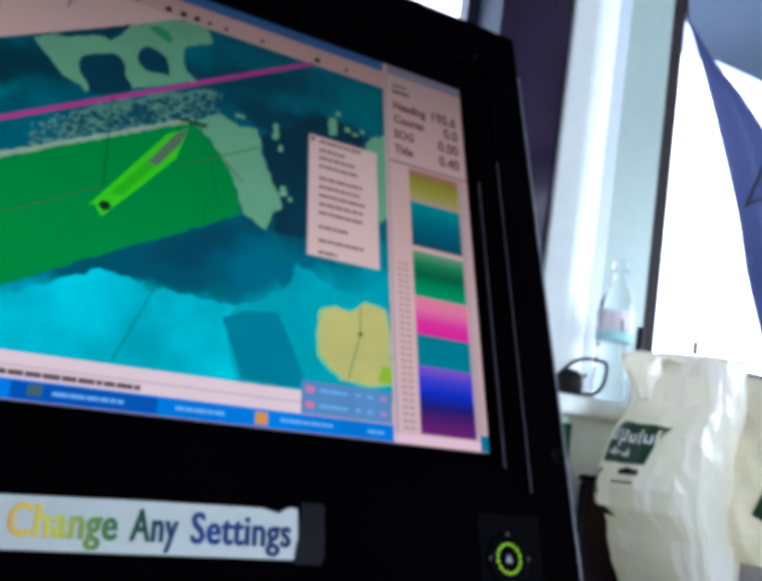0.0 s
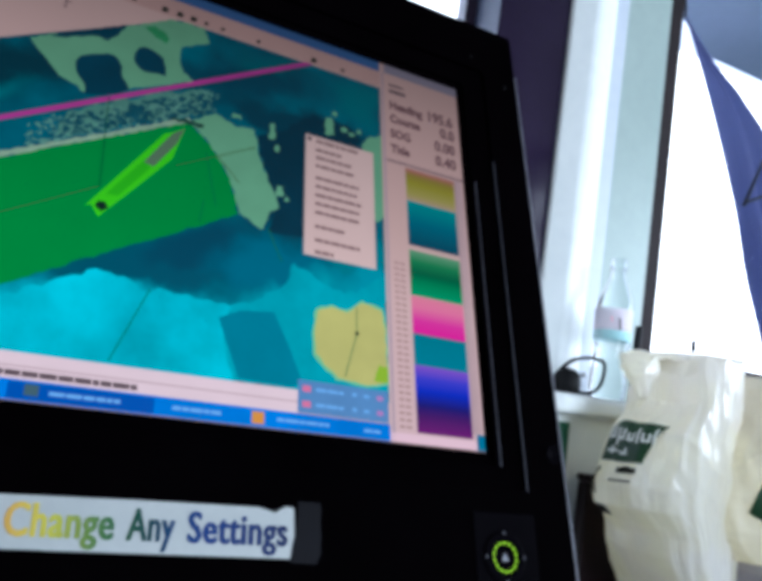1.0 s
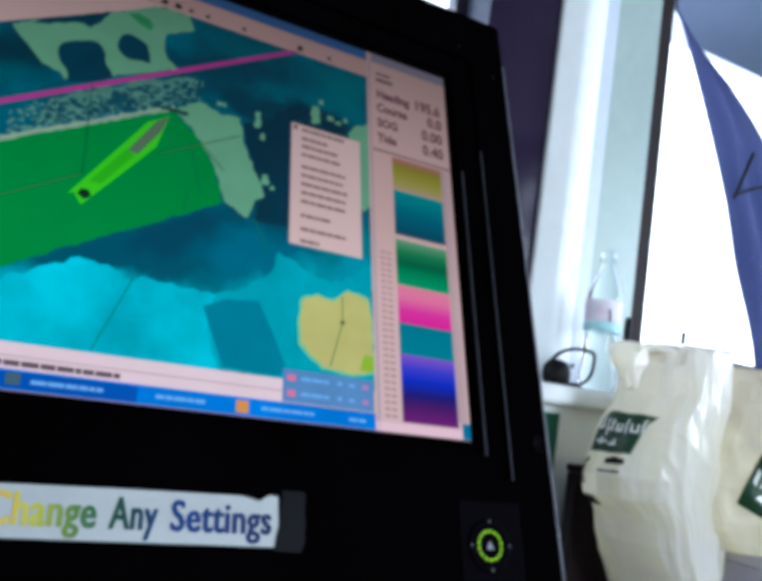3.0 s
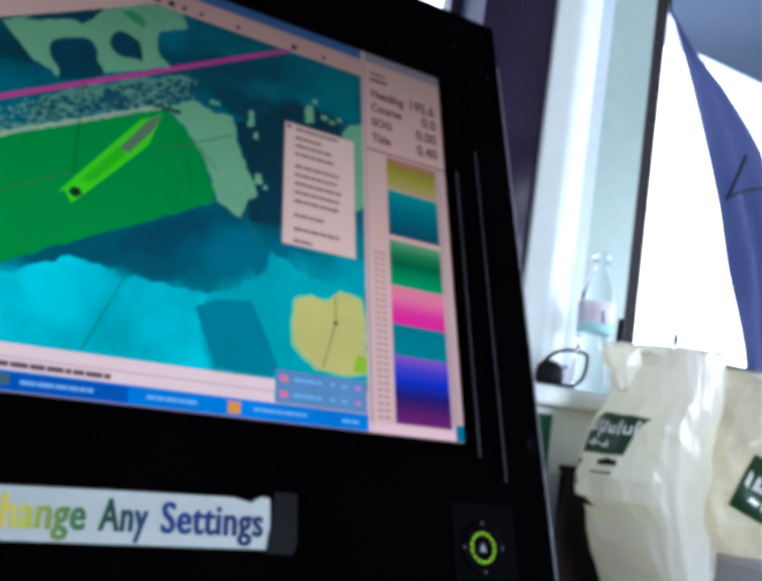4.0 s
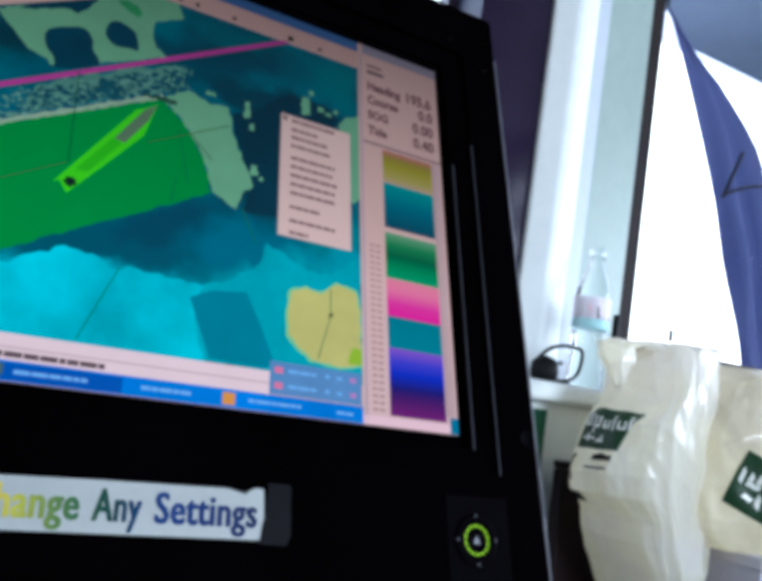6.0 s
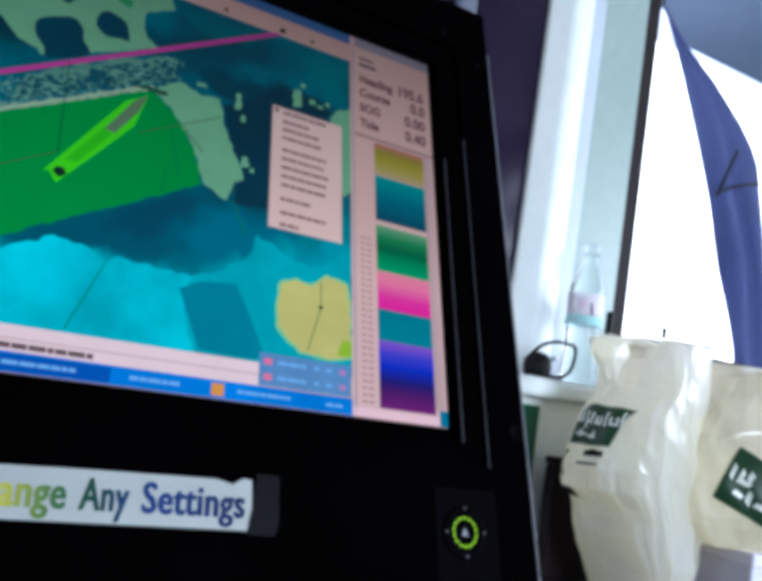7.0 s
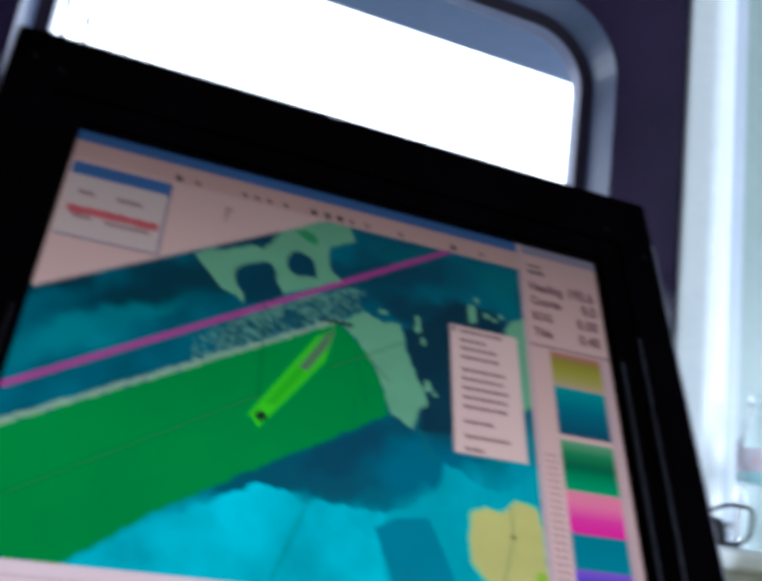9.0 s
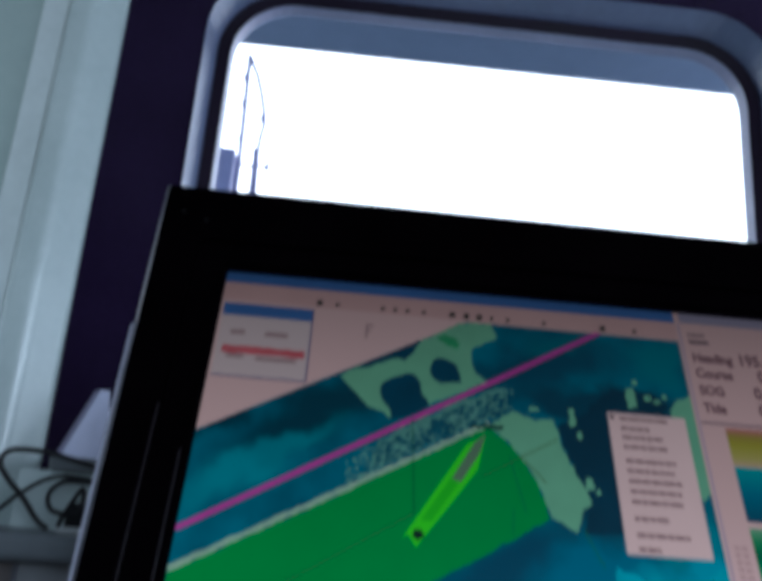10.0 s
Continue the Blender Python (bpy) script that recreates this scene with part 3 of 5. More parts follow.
part("screen_surround", ring(rounded(-0.412, 0.004, -0.010, 0.310, 0.003, 3), SCR, -0.0038, -0.0005, 0.02), MAT_BLACK, monitor, "", MON)
EDGE_OUT = rounded(-0.466, 0.060, -0.1085, 0.380, 0.004, 3)
part("edge_trim", ring(lean(EDGE_OUT), lean(rounded(-0.4637, 0.0577, -0.1062, 0.3777, 0.003, 3)), -0.0075, -0.0102, 0.034), MAT_GLINT_GREY, monitor, "black edge trim greyed as if catching light", MON)
# thin grey strips stand in for glints on the bezel steps, dimmer at left
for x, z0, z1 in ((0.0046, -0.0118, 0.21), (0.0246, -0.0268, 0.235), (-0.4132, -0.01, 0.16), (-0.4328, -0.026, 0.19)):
    part("ridge", box(x - 0.0005, x + 0.0005, -0.0108, -0.0098, z0, z1, 0.0003, 1), MAT_GLINT_GREY if x > 0 else MAT_GLINT_DIM, monitor, "bezel ridge coloured as a glint", MON)
strip = box(-0.4684, -0.4662, -0.0078, 0.02, -0.106, 0.25, 0.001)
for v in strip.verts:
    v.co.x += 0.03 * (0.378 - v.co.z)
# a pale strip paints the light caught along the right edge
part("edge_glint", box(0.0583, 0.0598, -0.0101, -0.0078, -0.102, 0.335, 0.0004, 1), surface("painted_edge_glint", (0.05, 0.05, 0.06), (0.24, 0.24, 0.28), 0.4, grain=90, patch=14), monitor, "painted glint along the edge of the bezel", MON)
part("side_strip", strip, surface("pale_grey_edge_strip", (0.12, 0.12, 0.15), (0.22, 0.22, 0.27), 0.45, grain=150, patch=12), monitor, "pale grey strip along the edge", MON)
body = box(-0.44, 0.03, 0.034, 0.115, -0.08, 0.35, 0.012, 3)
part("housing", body, MAT_BLACK, monitor, "", MON)
part("stand_arm", box(-0.27, -0.14, 0.12, 0.16, 0.955, 1.30, 0.006), MAT_BLACK, monitor)
part("stand_foot", box(-0.36, -0.05, 0.02, 0.28, 0.94, 0.958, 0.004), MAT_BLACK, monitor)

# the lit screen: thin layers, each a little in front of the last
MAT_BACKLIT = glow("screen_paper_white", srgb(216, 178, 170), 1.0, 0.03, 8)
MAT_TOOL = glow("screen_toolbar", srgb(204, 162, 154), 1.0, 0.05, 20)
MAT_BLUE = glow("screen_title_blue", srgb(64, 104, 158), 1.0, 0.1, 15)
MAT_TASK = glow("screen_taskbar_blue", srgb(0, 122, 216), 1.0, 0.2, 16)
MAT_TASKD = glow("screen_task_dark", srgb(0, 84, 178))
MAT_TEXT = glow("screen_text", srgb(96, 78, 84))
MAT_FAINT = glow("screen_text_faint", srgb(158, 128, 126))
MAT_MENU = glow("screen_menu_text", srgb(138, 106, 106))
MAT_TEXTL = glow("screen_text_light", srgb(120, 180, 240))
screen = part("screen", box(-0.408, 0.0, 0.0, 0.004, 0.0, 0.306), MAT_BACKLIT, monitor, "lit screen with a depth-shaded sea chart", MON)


def lit(name, points, layer, material, label=""):
    return part(name, flat(points, -0.0001 * layer), material, screen, label, MON)


CHART = [(-408, 25.5), (-73, 25.5), (-70, 281), (-231, 281), (-262, 263), (-318, 231), (-408, 179)]
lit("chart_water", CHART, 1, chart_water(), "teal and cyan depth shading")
G_SAFE = glow("chart_safe_green", srgb(0, 140, 58), 1.0, 0.07, 14)
G_LAND = glow("chart_shoal_green", srgb(112, 172, 134), 1.0, 0.08, 30)
G_EDGE = glow("chart_edge_pale", srgb(150, 178, 150), 1.0, 0.1, 60)
G_NAVY = glow("chart_deep_navy", srgb(0, 62, 82), 1.0, 0.15, 40)
G_SPECK = glow("chart_speckle", srgb(98, 152, 138), 1.0, 0.3, 200)
G_DARKSP = glow("chart_dark_speckle", srgb(20, 78, 92), 1.0, 0.3, 150)
G_SHOALD = glow("chart_rough_base", srgb(84, 138, 124), 1.0, 0.2, 60)
G_YEL = glow("chart_island_yellow", srgb(198, 192, 112), 1.0, 0.08, 30)
G_HALO = glow("chart_island_halo", srgb(120, 200, 150))
G_SHIP = glow("chart_vessel_green", srgb(74, 212, 6))
G_INK = glow("chart_ink", srgb(10, 40, 30))
G_FINE = glow("chart_fine_line", srgb(40, 110, 70))
G_MAG = glow("chart_magenta", srgb(190, 58, 150), 1.0, 0.06, 40)
lit("fairway", ragged([(-408, 25.5), (-356, 26), (-310, 61), (-250, 97), (-181, 138), (-188, 163), (-202, 185), (-219, 198), (-322, 138), (-401, 93), (-408, 89)], 0.9, 4, 3), 2, G_SAFE, "broad green fairway")
lit("fairway_edge", ragged(band(-408, 91, -217, 200.5, 3.4), 0.6, 3, 5), 3, G_EDGE)
lit("shoal", ragged([(-217, 199), (-201, 211), (-186, 205), (-173, 207), (-169, 188), (-160, 166), (-153, 150), (-159, 146), (-164, 131), (-180, 139), (-188, 163), (-203, 186)], 1.0, 3.5, 7), 3, G_LAND)
lit("shoal", ragged([(-319, 228), (-290, 246), (-262, 262), (-236, 279.5), (-213, 281), (-208.5, 269.1), (-218, 264), (-227.9, 257.5), (-227.5, 246), (-225.1, 237.3), (-217.1, 232.1), (-238.3, 221.3), (-258, 210.5), (-272, 203), (-285.7, 198.5), (-287.9, 202.4), (-298.7, 205.6), (-306.2, 213.4)], 0.8, 3, 8), 3, G_LAND)
lit("shoal", ragged([(-71, 237), (-86, 228), (-97, 201), (-92, 184), (-87, 171), (-78, 157), (-72, 164)], 1.2, 3.5, 9), 3, G_LAND)
lit("shoal_hollow", ragged([(-291.4, 220.9), (-289.5, 224.8), (-286.5, 227.1), (-280, 230.6), (-273.9, 233.5), (-269.5, 233.4), (-266.8, 231.5), (-263.8, 226), (-263.2, 220.3), (-260, 215), (-257.4, 210.2), (-264.4, 204.1), (-273.8, 199.8), (-283.4, 197.8), (-284.7, 204.9), (-288.1, 209.0), (-290.6, 214.5)], 0.5, 3, 10), 4, G_NAVY)
lit("shoal_hollow", ragged([(-257.3, 235), (-257.4, 239.5), (-256.5, 243), (-255.2, 245.4), (-253.2, 247.4), (-250.6, 248.3), (-247, 247.6), (-242.6, 246), (-238.7, 243.5), (-236.8, 237), (-235.8, 229.3), (-241, 229.4), (-246.3, 228.2), (-250, 228), (-253.4, 229.4), (-256, 232)], 0.35, 3, 11), 4, G_NAVY)
lit("shoal_hollow", ragged([(-309, 233.5), (-288, 247.5), (-264.5, 261.5), (-269, 251), (-275, 243.4), (-279.6, 245), (-288, 242), (-299, 236)], 0.6, 3, 12), 4, G_NAVY)
lit("shoal_tint", ragged([(-253, 265), (-246.7, 268.4), (-240, 266), (-236.5, 261), (-238.1, 256.4), (-245, 259)], 0.7, 3, 13), 4, glow("chart_tint_green", srgb(52, 142, 88), 1.0, 0.2, 60))
for k, (x, z, w, h) in enumerate([(-160, 210, 4, 14), (-156, 197, 3, 6), (-153, 163, 5, 9), (-148, 158, 3, 3), (-116, 229, 7, 16), (-112, 242, 4, 4), (-104, 230, 5, 5), (-98, 228, 5, 3), (-92, 232, 4, 4), (-108, 160, 4, 4), (-186, 214, 7, 4)]):
    lit("islet", ragged([(x - w / 2, z - h / 2), (x + w / 2, z - h / 2.4), (x + w / 2.5, z + h / 2), (x - w / 2.2, z + h / 2.3)], 0.9, 2.2, 20 + k), 3, G_LAND)
lit("rough_base", ragged([(-296, 160), (-262, 180), (-222, 201), (-204, 212), (-206, 230), (-236, 216), (-270, 196), (-292, 178)], 2.0, 3, 41), 2.2, G_SHOALD)
rnd = random.Random(4)
specks = bmesh.new()
for _ in range(330):
    t, v = rnd.random(), rnd.random() ** 1.2
    x, z = -312 + 112 * t + rnd.uniform(-2, 2), 150 + 66 * t + v * 19 - 2
    w, h = rnd.uniform(0.8, 3.0), rnd.uniform(0.6, 2.4)
    specks.faces.new([specks.verts.new(((x + a * w / 2 + rnd.uniform(-.4, .4)) / 1000, -0.0003, (z + b * h / 2 + rnd.uniform(-.4, .4)) / 1000)) for a, b in ((-1, -1), (1, -0.6), (0.7, 1), (-0.8, 0.8))])
tagged(part("rough_bottom", specks, G_SPECK, screen, "pale speckled strip beside the fairway", MON), kind="stuff")
dark = bmesh.new()
for _ in range(260):
    t, v = rnd.random() ** 0.8, rnd.random()
    x, z = -300 + 98 * t + rnd.uniform(-2, 2), 160 + 55 * t + v * 17 - 3
    w, h = rnd.uniform(1.4, 4.6), rnd.uniform(1.0, 3.4)
    dark.faces.new([dark.verts.new(((x + a * w / 2 + rnd.uniform(-.5, .5)) / 1000, -0.0004, (z + b * h / 2 + rnd.uniform(-.5, .5)) / 1000)) for a, b in ((-1, -1), (1, -0.6), (0.7, 1), (-0.8, 0.8))])
tagged(part("rough_mark", dark, G_DARKSP, screen, "dark specks on the rough strip", MON), kind="stuff")
lit("route_line", band(-408, 114.5, -132, 282, 3.3), 5, G_MAG, "magenta route line")
lit("island_halo", ragged([(-126, 82), (-114, 87), (-103, 85), (-92, 94.5), (-76, 91), (-73, 73), (-73, 37), (-89, 33), (-111, 35), (-127.5, 50), (-128, 64)], 0.8, 4, 15), 2.5, G_HALO)
lit("island", ragged([(-124, 81), (-114, 85), (-103, 83), (-92, 92), (-77, 89), (-74, 73), (-73.5, 38.5), (-89, 35), (-110, 37), (-125.5, 51), (-126, 64)], 0.7, 4, 16), 3.5, G_YEL, "yellow island")
lit("island_tint", ragged([(-84, 38.5), (-73.5, 38.5), (-73.5, 49), (-80, 50)], 0.6, 3, 17), 4, glow("chart_tint_lime", srgb(150, 190, 40)))
lit("shallow_water", ragged([(-352, 25.5), (-345, 31), (-308, 55), (-285, 68), (-262, 81), (-246, 80), (-236, 73), (-221, 76), (-200, 74), (-182, 73), (-186, 60), (-178, 25.5)], 1.6, 4, 31), 1.5, glow("chart_shallow_cyan", srgb(0, 190, 206), 1.0, 0.3, 20), "bright cyan shallow water")
lit("middle_water", ragged([(-182, 73), (-166, 80), (-148, 94), (-142, 111), (-126, 104), (-104, 96), (-88, 104), (-73, 116), (-73, 25.5), (-178, 25.5), (-186, 60)], 1.6, 4, 32), 1.4, glow("chart_middle_cyan", srgb(0, 164, 178), 1.0, 0.16, 30), "cyan water")
lit("deep_water", ragged([(-170, 204), (-152, 214), (-130, 236), (-98, 233), (-90, 226), (-99, 200), (-90, 172), (-102, 152), (-126, 136), (-148, 131), (-160, 131), (-154, 150), (-168, 188)], 2.0, 4, 33), 1.6, glow("chart_deep_blue", srgb(0, 52, 70), 1.0, 0.16, 30), "dark blue deep water")
lit("depth_block", [(-189, 64), (-176, 71), (-154, 74), (-144, 54), (-134, 31), (-140, 27), (-175, 28)], 2, glow("chart_block_teal", srgb(0, 128, 150), 1.0, 0.06, 40), "teal survey block")
for a, b, c, d in ((-96, 69, -105, 38), (-96, 69, -96, 88), (-266.7, 134.6, -268.9, 200.2), (-204, 142, -205.5, 125.6), (-249, 27, -231, 74), (-205, 178, -196, 140), (-160, 132, -150, 110)):
    lit("survey_line", band(a, b, c, d, 0.7), 6, G_FINE)
for a, b, c, d in ((-408, 46, -267, 134.5), (-223.7, 162.2, -171.7, 192.6), (-196.8, 177.4, -181.6, 161.4)):
    lit("track_line", band(a, b, c, d, 0.8), 6, glow("chart_track_brown", srgb(70, 104, 56)))
lit("vessel", [(-273.5, 119.1), (-270.0, 121.4), (-265.1, 113.9), (-244, 142), (-225.9, 166.8), (-223, 179), (-219.5, 193), (-225.2, 188.4), (-232.8, 183.9), (-251, 155)], 5, G_SHIP, "bright green vessel outline")
lit("vessel_hold", [(-243.2, 159.1), (-227.7, 185.7), (-219.5, 192.5), (-224.3, 178.2), (-237.0, 157.3)], 6, glow("chart_vessel_hold", srgb(92, 122, 92)))
lit("vessel_deck", [(-262.6, 130.5), (-243.3, 160.1), (-238.5, 156.4), (-255.5, 131.0)], 5.5, glow("chart_vessel_deck", srgb(56, 186, 12)))
lit("vessel_bridge", [(-268, 121), (-264, 118), (-260, 121), (-262, 125), (-266, 125)], 6, G_INK)
lit("bow_mark", ragged(band(-229, 197.5, -208, 198, 3.0), 1.0, 2.2, 51), 5.2, glow("chart_bow_mark", srgb(34, 74, 62)), "dark ragged mark at the bow")
lit("heading_line", band(-266.7, 134.6, -268.9, 200.2, 0.7), 6.2, glow("chart_heading_line", srgb(12, 72, 46)))
lit("chart_mark", [(-98, 69), (-96, 71), (-94, 69.5), (-96, 67.5)], 7, G_INK)

# window furniture of the program on the screen
lit("title_bar", rect(-408, -69, 297, 306), 5.5, MAT_BLUE, "blue title bar")
lit("tool_bar", rect(-408, -69, 281.5, 297), 5.5, MAT_TOOL, "pinkish tool bar")
for k, x in enumerate([-341, -327, -294, -285, -276, -264, -244, -233.5, -224, -214, -202, -175, -132, -107]):
    s = 3.2 if k in (0, 6, 7, 8, 12) else 2.1
    lit("tool_icon", [(x, 285 - s / 2), (x + 1.2 * s, 285 - s / 2), (x + 1.6 * s, 285 + 0.3 * s), (x + 1.1 * s, 285 + s), (x + 0.2 * s, 285 + 0.8 * s)], 6.5, G_INK if s > 2 else MAT_TEXT)
lit("list_window", rect(-406, -342, 219.5, 279), 5, glow("screen_list_body", srgb(206, 184, 178)), "small list window with one red row")
lit("list_title", rect(-406, -342, 268.5, 279), 6, MAT_BLUE)
lit("red_stripe", ragged(rect(-402, -345, 237.5, 243.5), 0.7, 4, 61), 6, glow("screen_red_row", srgb(198, 92, 98), 1.0, 0.12, 90), "red row")
lit("list_border", rect(-342.8, -341.6, 219, 279), 6.5, glow("screen_border", srgb(80, 80, 120)))
lit("list_border", rect(-406, -342.8, 219, 220.1), 6.5, glow("screen_border_low", srgb(80, 80, 120)))
part("list_writing", bars([(-398, -388, 253, 256.5), (-374, -358, 253, 256.5), (-398, -386, 234, 237), (-378, -350, 233, 236)], -0.00065), MAT_FAINT, screen, "", MON)
part("chart_writing", bars([(-304, -302.4, 259, 271), (-304, -298.5, 269, 271), (-304, -300, 264.6, 266)], -0.0004), MAT_FAINT, screen, "", MON)
lit("status_bar", rect(-408, -137, 11, 25.5), 5, glow("screen_status", srgb(238, 210, 214), 1.0, 0.04, 20), "pale status bar")
lit("status_line", rect(-408, -137, 17.6, 18.4), 5.6, glow("screen_status_line", srgb(196, 168, 170)))
part("status_writing", word_bars(-306, -232, 14.2, 3.0, 5, -0.0006), MAT_TEXT, screen, "", MON)
lit("task_bar", rect(-408, -73, 0, 11), 5, MAT_TASK, "blue task bar")
lit("task_button", rect(-296, -222, 0.6, 9.8), 5.8, MAT_TASKD)
part("task_writing", word_bars(-276, -240, 5.2, 2.2, 6, -0.0007), MAT_TEXTL, screen, "", MON)
part("task_writing", word_bars(-212, -184, 5.4, 2.2, 7, -0.0007), MAT_TEXTL, screen, "", MON)
part("task_writing", word_bars(-150, -116, 5.6, 2.0, 8, -0.0007), MAT_TEXTL, screen, "", MON)
part("task_writing", word_bars(-92, -78, 5.0, 2.0, 9, -0.0007), MAT_TEXTL, screen, "", MON)
lit("task_icon", rect(-165.5, -158, 1.6, 9), 6.5, glow("screen_orange", srgb(226, 150, 60)), "orange icon")
lit("task_icon", rect(-288, -281, 3, 9), 6.5, glow("screen_icon_grey", srgb(70, 100, 110)))
lit("popup", rect(-137, -74, 11.6, 32.5), 6, glow("screen_popup", srgb(92, 140, 190), 1.0, 0.08, 30), "translucent blue message box")
for z in (17.2, 27):
    lit("popup_button", rect(-134, -128.5, z - 2, z + 2), 7, glow("screen_pink_button", srgb(226, 120, 160)))
    lit("popup_button", rect(-82.5, -78, z - 1.6, z + 1.6), 7, glow("screen_lilac_button", srgb(186, 130, 190)))
    part("popup_writing", word_bars(-125, -106, z, 2.2, int(z), -0.0008), MAT_TEXTL, screen, "", MON)
    part("popup_writing", bars([(-100, -97, z - 1, z + 1.4), (-92, -88, z - 1, z + 1)], -0.0008), MAT_TEXTL, screen, "", MON)
# context menu that stands open at most times
menu = lit("menu", rect(-135, -80.5, 119.5, 216.5), 7, glow("screen_menu", srgb(226, 192, 184), 1.0, 0.03, 20), "open pale menu with rows of small writing")
for k, (z, w) in enumerate([(212.5, 34), (205, 20), (198.5, 28), (191.5, 32), (181.5, 34), (174.5, 32), (167.5, 36), (160.5, 34), (153.5, 36), (142.5, 24), (132, 34), (123, 14)]):
    part("menu_writing", word_bars(-127, -127 + w, z, 2.5, 40 + k, -0.0008), MAT_MENU, screen, "", MON)
lit("menu_icon", rect(-133.5, -130.5, 211.5, 214.8), 8, MAT_TEXT)
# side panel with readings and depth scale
# side panel colours also carry the dimming towards the top
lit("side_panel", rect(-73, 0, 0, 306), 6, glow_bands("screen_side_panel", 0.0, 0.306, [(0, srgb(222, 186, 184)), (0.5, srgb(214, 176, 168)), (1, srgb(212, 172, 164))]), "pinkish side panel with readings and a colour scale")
lit("side_title", rect(-69, 0, 297.5, 306), 7, glow("screen_side_title", srgb(150, 140, 156)))
lit("side_rule", rect(-69, 0, 214, 215.6), 7, glow("screen_rule", srgb(120, 96, 104)))
lit("side_rule", rect(-71.2, -69.8, 0, 297), 7, glow("screen_rule_light", srgb(170, 150, 165)))
lit("side_corner", rect(-6.4, 0, 0, 11), 7, glow("screen_corner_teal", srgb(0, 116, 150)))
lit("side_base", rect(-73, -6.4, 0, 6.2), 7, glow("screen_side_base", srgb(240, 200, 208)))
MAT_READ = glow("screen_reading", srgb(112, 76, 82))
for word, value, z in (("Heading", "195.6", 264), ("Course", "0.0", 251), ("SOG", "0.00", 237), ("Tide", "0.40", 223)):
    for body, x, size in ((word, -65, 10.5), (value, -31 if len(value) > 4 else (-25 if len(value) > 3 else -19), 13)):
        me = text_mesh(body, size / 1000, 0.86, 0.00042, 0.00005)
        me.transform(Matrix.Translation((x / 1000, -0.0009, z / 1000)))
        part("reading_writing", me, MAT_READ, screen, "", MON)
MAT_SCALE = glow("screen_faint_text", srgb(176, 140, 136))
part("side_writing", bars([(-65, -52, 286, 288), (-65, -50, 279.5, 282.5)], -0.0009), MAT_TEXT, screen, "", MON)
for z0, z1, stops in [
    (184, 212, [(0, srgb(186, 158, 128)), (0.2, srgb(172, 160, 84)), (0.55, srgb(158, 150, 44)), (0.78, srgb(150, 132, 52)), (1, srgb(184, 110, 104))]),
    (146, 183.5, [(0, srgb(0, 70, 92)), (0.5, srgb(0, 104, 124)), (1, srgb(0, 146, 146))]),
    (106, 142, [(0, srgb(0, 152, 100)), (0.25, srgb(0, 136, 84)), (0.5, srgb(0, 96, 60)), (0.75, srgb(30, 128, 76)), (1, srgb(104, 160, 120))]),
    (77.2, 105.6, [(0, srgb(226, 20, 150)), (0.35, srgb(224, 50, 156)), (0.7, srgb(230, 116, 156)), (1, srgb(226, 128, 150))]),
    (54.4, 77.2, [(0, srgb(0, 128, 146)), (1, srgb(0, 122, 138))]),
    (7.4, 54.4, [(0, srgb(112, 16, 112)), (0.25, srgb(70, 8, 100)), (0.4, srgb(20, 10, 112)), (0.62, srgb(0, 40, 190)), (0.8, srgb(60, 60, 200)), (1, srgb(134, 84, 196))]),
]:
    lit("scale_block", rect(-53, -9.3, z0, z1), 7.5, glow_bands("scale_%d" % z0, z0 / 1000, z1 / 1000, stops), "colour block of the depth scale")
for k in range(27):
    z = 9.5 + k * 4.55
    part("scale_writing", bars([(-66, -62.2, z, z + 1.7), (-61, -57, z, z + 1.7)], -0.0008), MAT_SCALE, screen, "", MON)
lit("side_scroll", rect(-7.4, -1.6, 11.4, 213), 7, glow("screen_scroll", srgb(196, 164, 164), 1.0, 0.05, 40), "pale scroll strip beside the depth scale")
lit("side_rule", rect(-8.2, -7.4, 11.4, 213), 7.2, glow("screen_scroll_edge", srgb(150, 126, 138)))

# power button, screws and side knob on the bezel
part("control_plate", box(-0.0215, 0.0265, -0.0112, -0.0100, -0.1045, -0.0415, 0.0006), MAT_PLATE, monitor, "black control plate round the power button", MON)
power = part("power_button", lathe([(0.0005, -0.003), (0.0165, -0.003), (0.0165, 0.0005), (0.0150, 0.0018), (0.0115, 0.0022), (0.0105, 0.0012), (0.0005, 0.001)], 32), MAT_PLATE, monitor, "round black power button with a lit green ring", MON @ pose(-0.0002, -0.0106, -0.0688, 90, 0, 0), smooth=True)
G_LED = glow("green_led", srgb(170, 235, 40), 1.3)
for k in range(14):
    a0, a1 = radians(k * 360 / 14 + 3), radians(k * 360 / 14 + 21)
    bm = bmesh.new()
    inner = [bm.verts.new((0.0081 * math.cos(a), -0.0124, 0.0081 * math.sin(a))) for a in (a0, (a0 + a1) / 2, a1)]
    outer = [bm.verts.new((0.0092 * math.cos(a), -0.0124, 0.0092 * math.sin(a))) for a in (a0, (a0 + a1) / 2, a1)]
    for i in range(2):
        bm.faces.new((inner[i], inner[i + 1], outer[i + 1], outer[i]))
    part("ring_segment", bm, G_LED, power, "lit yellow-green segment" if k == 0 else "", MON @ pose(-0.0002, 0, -0.0688))
part("power_mark", flat([(-2.6, -2.2), (2.6, -2.2), (0, 2.8)], -0.0123), MAT_EDGE, power, "small grey triangle mark", MON @ pose(-0.0002, 0, -0.0688))
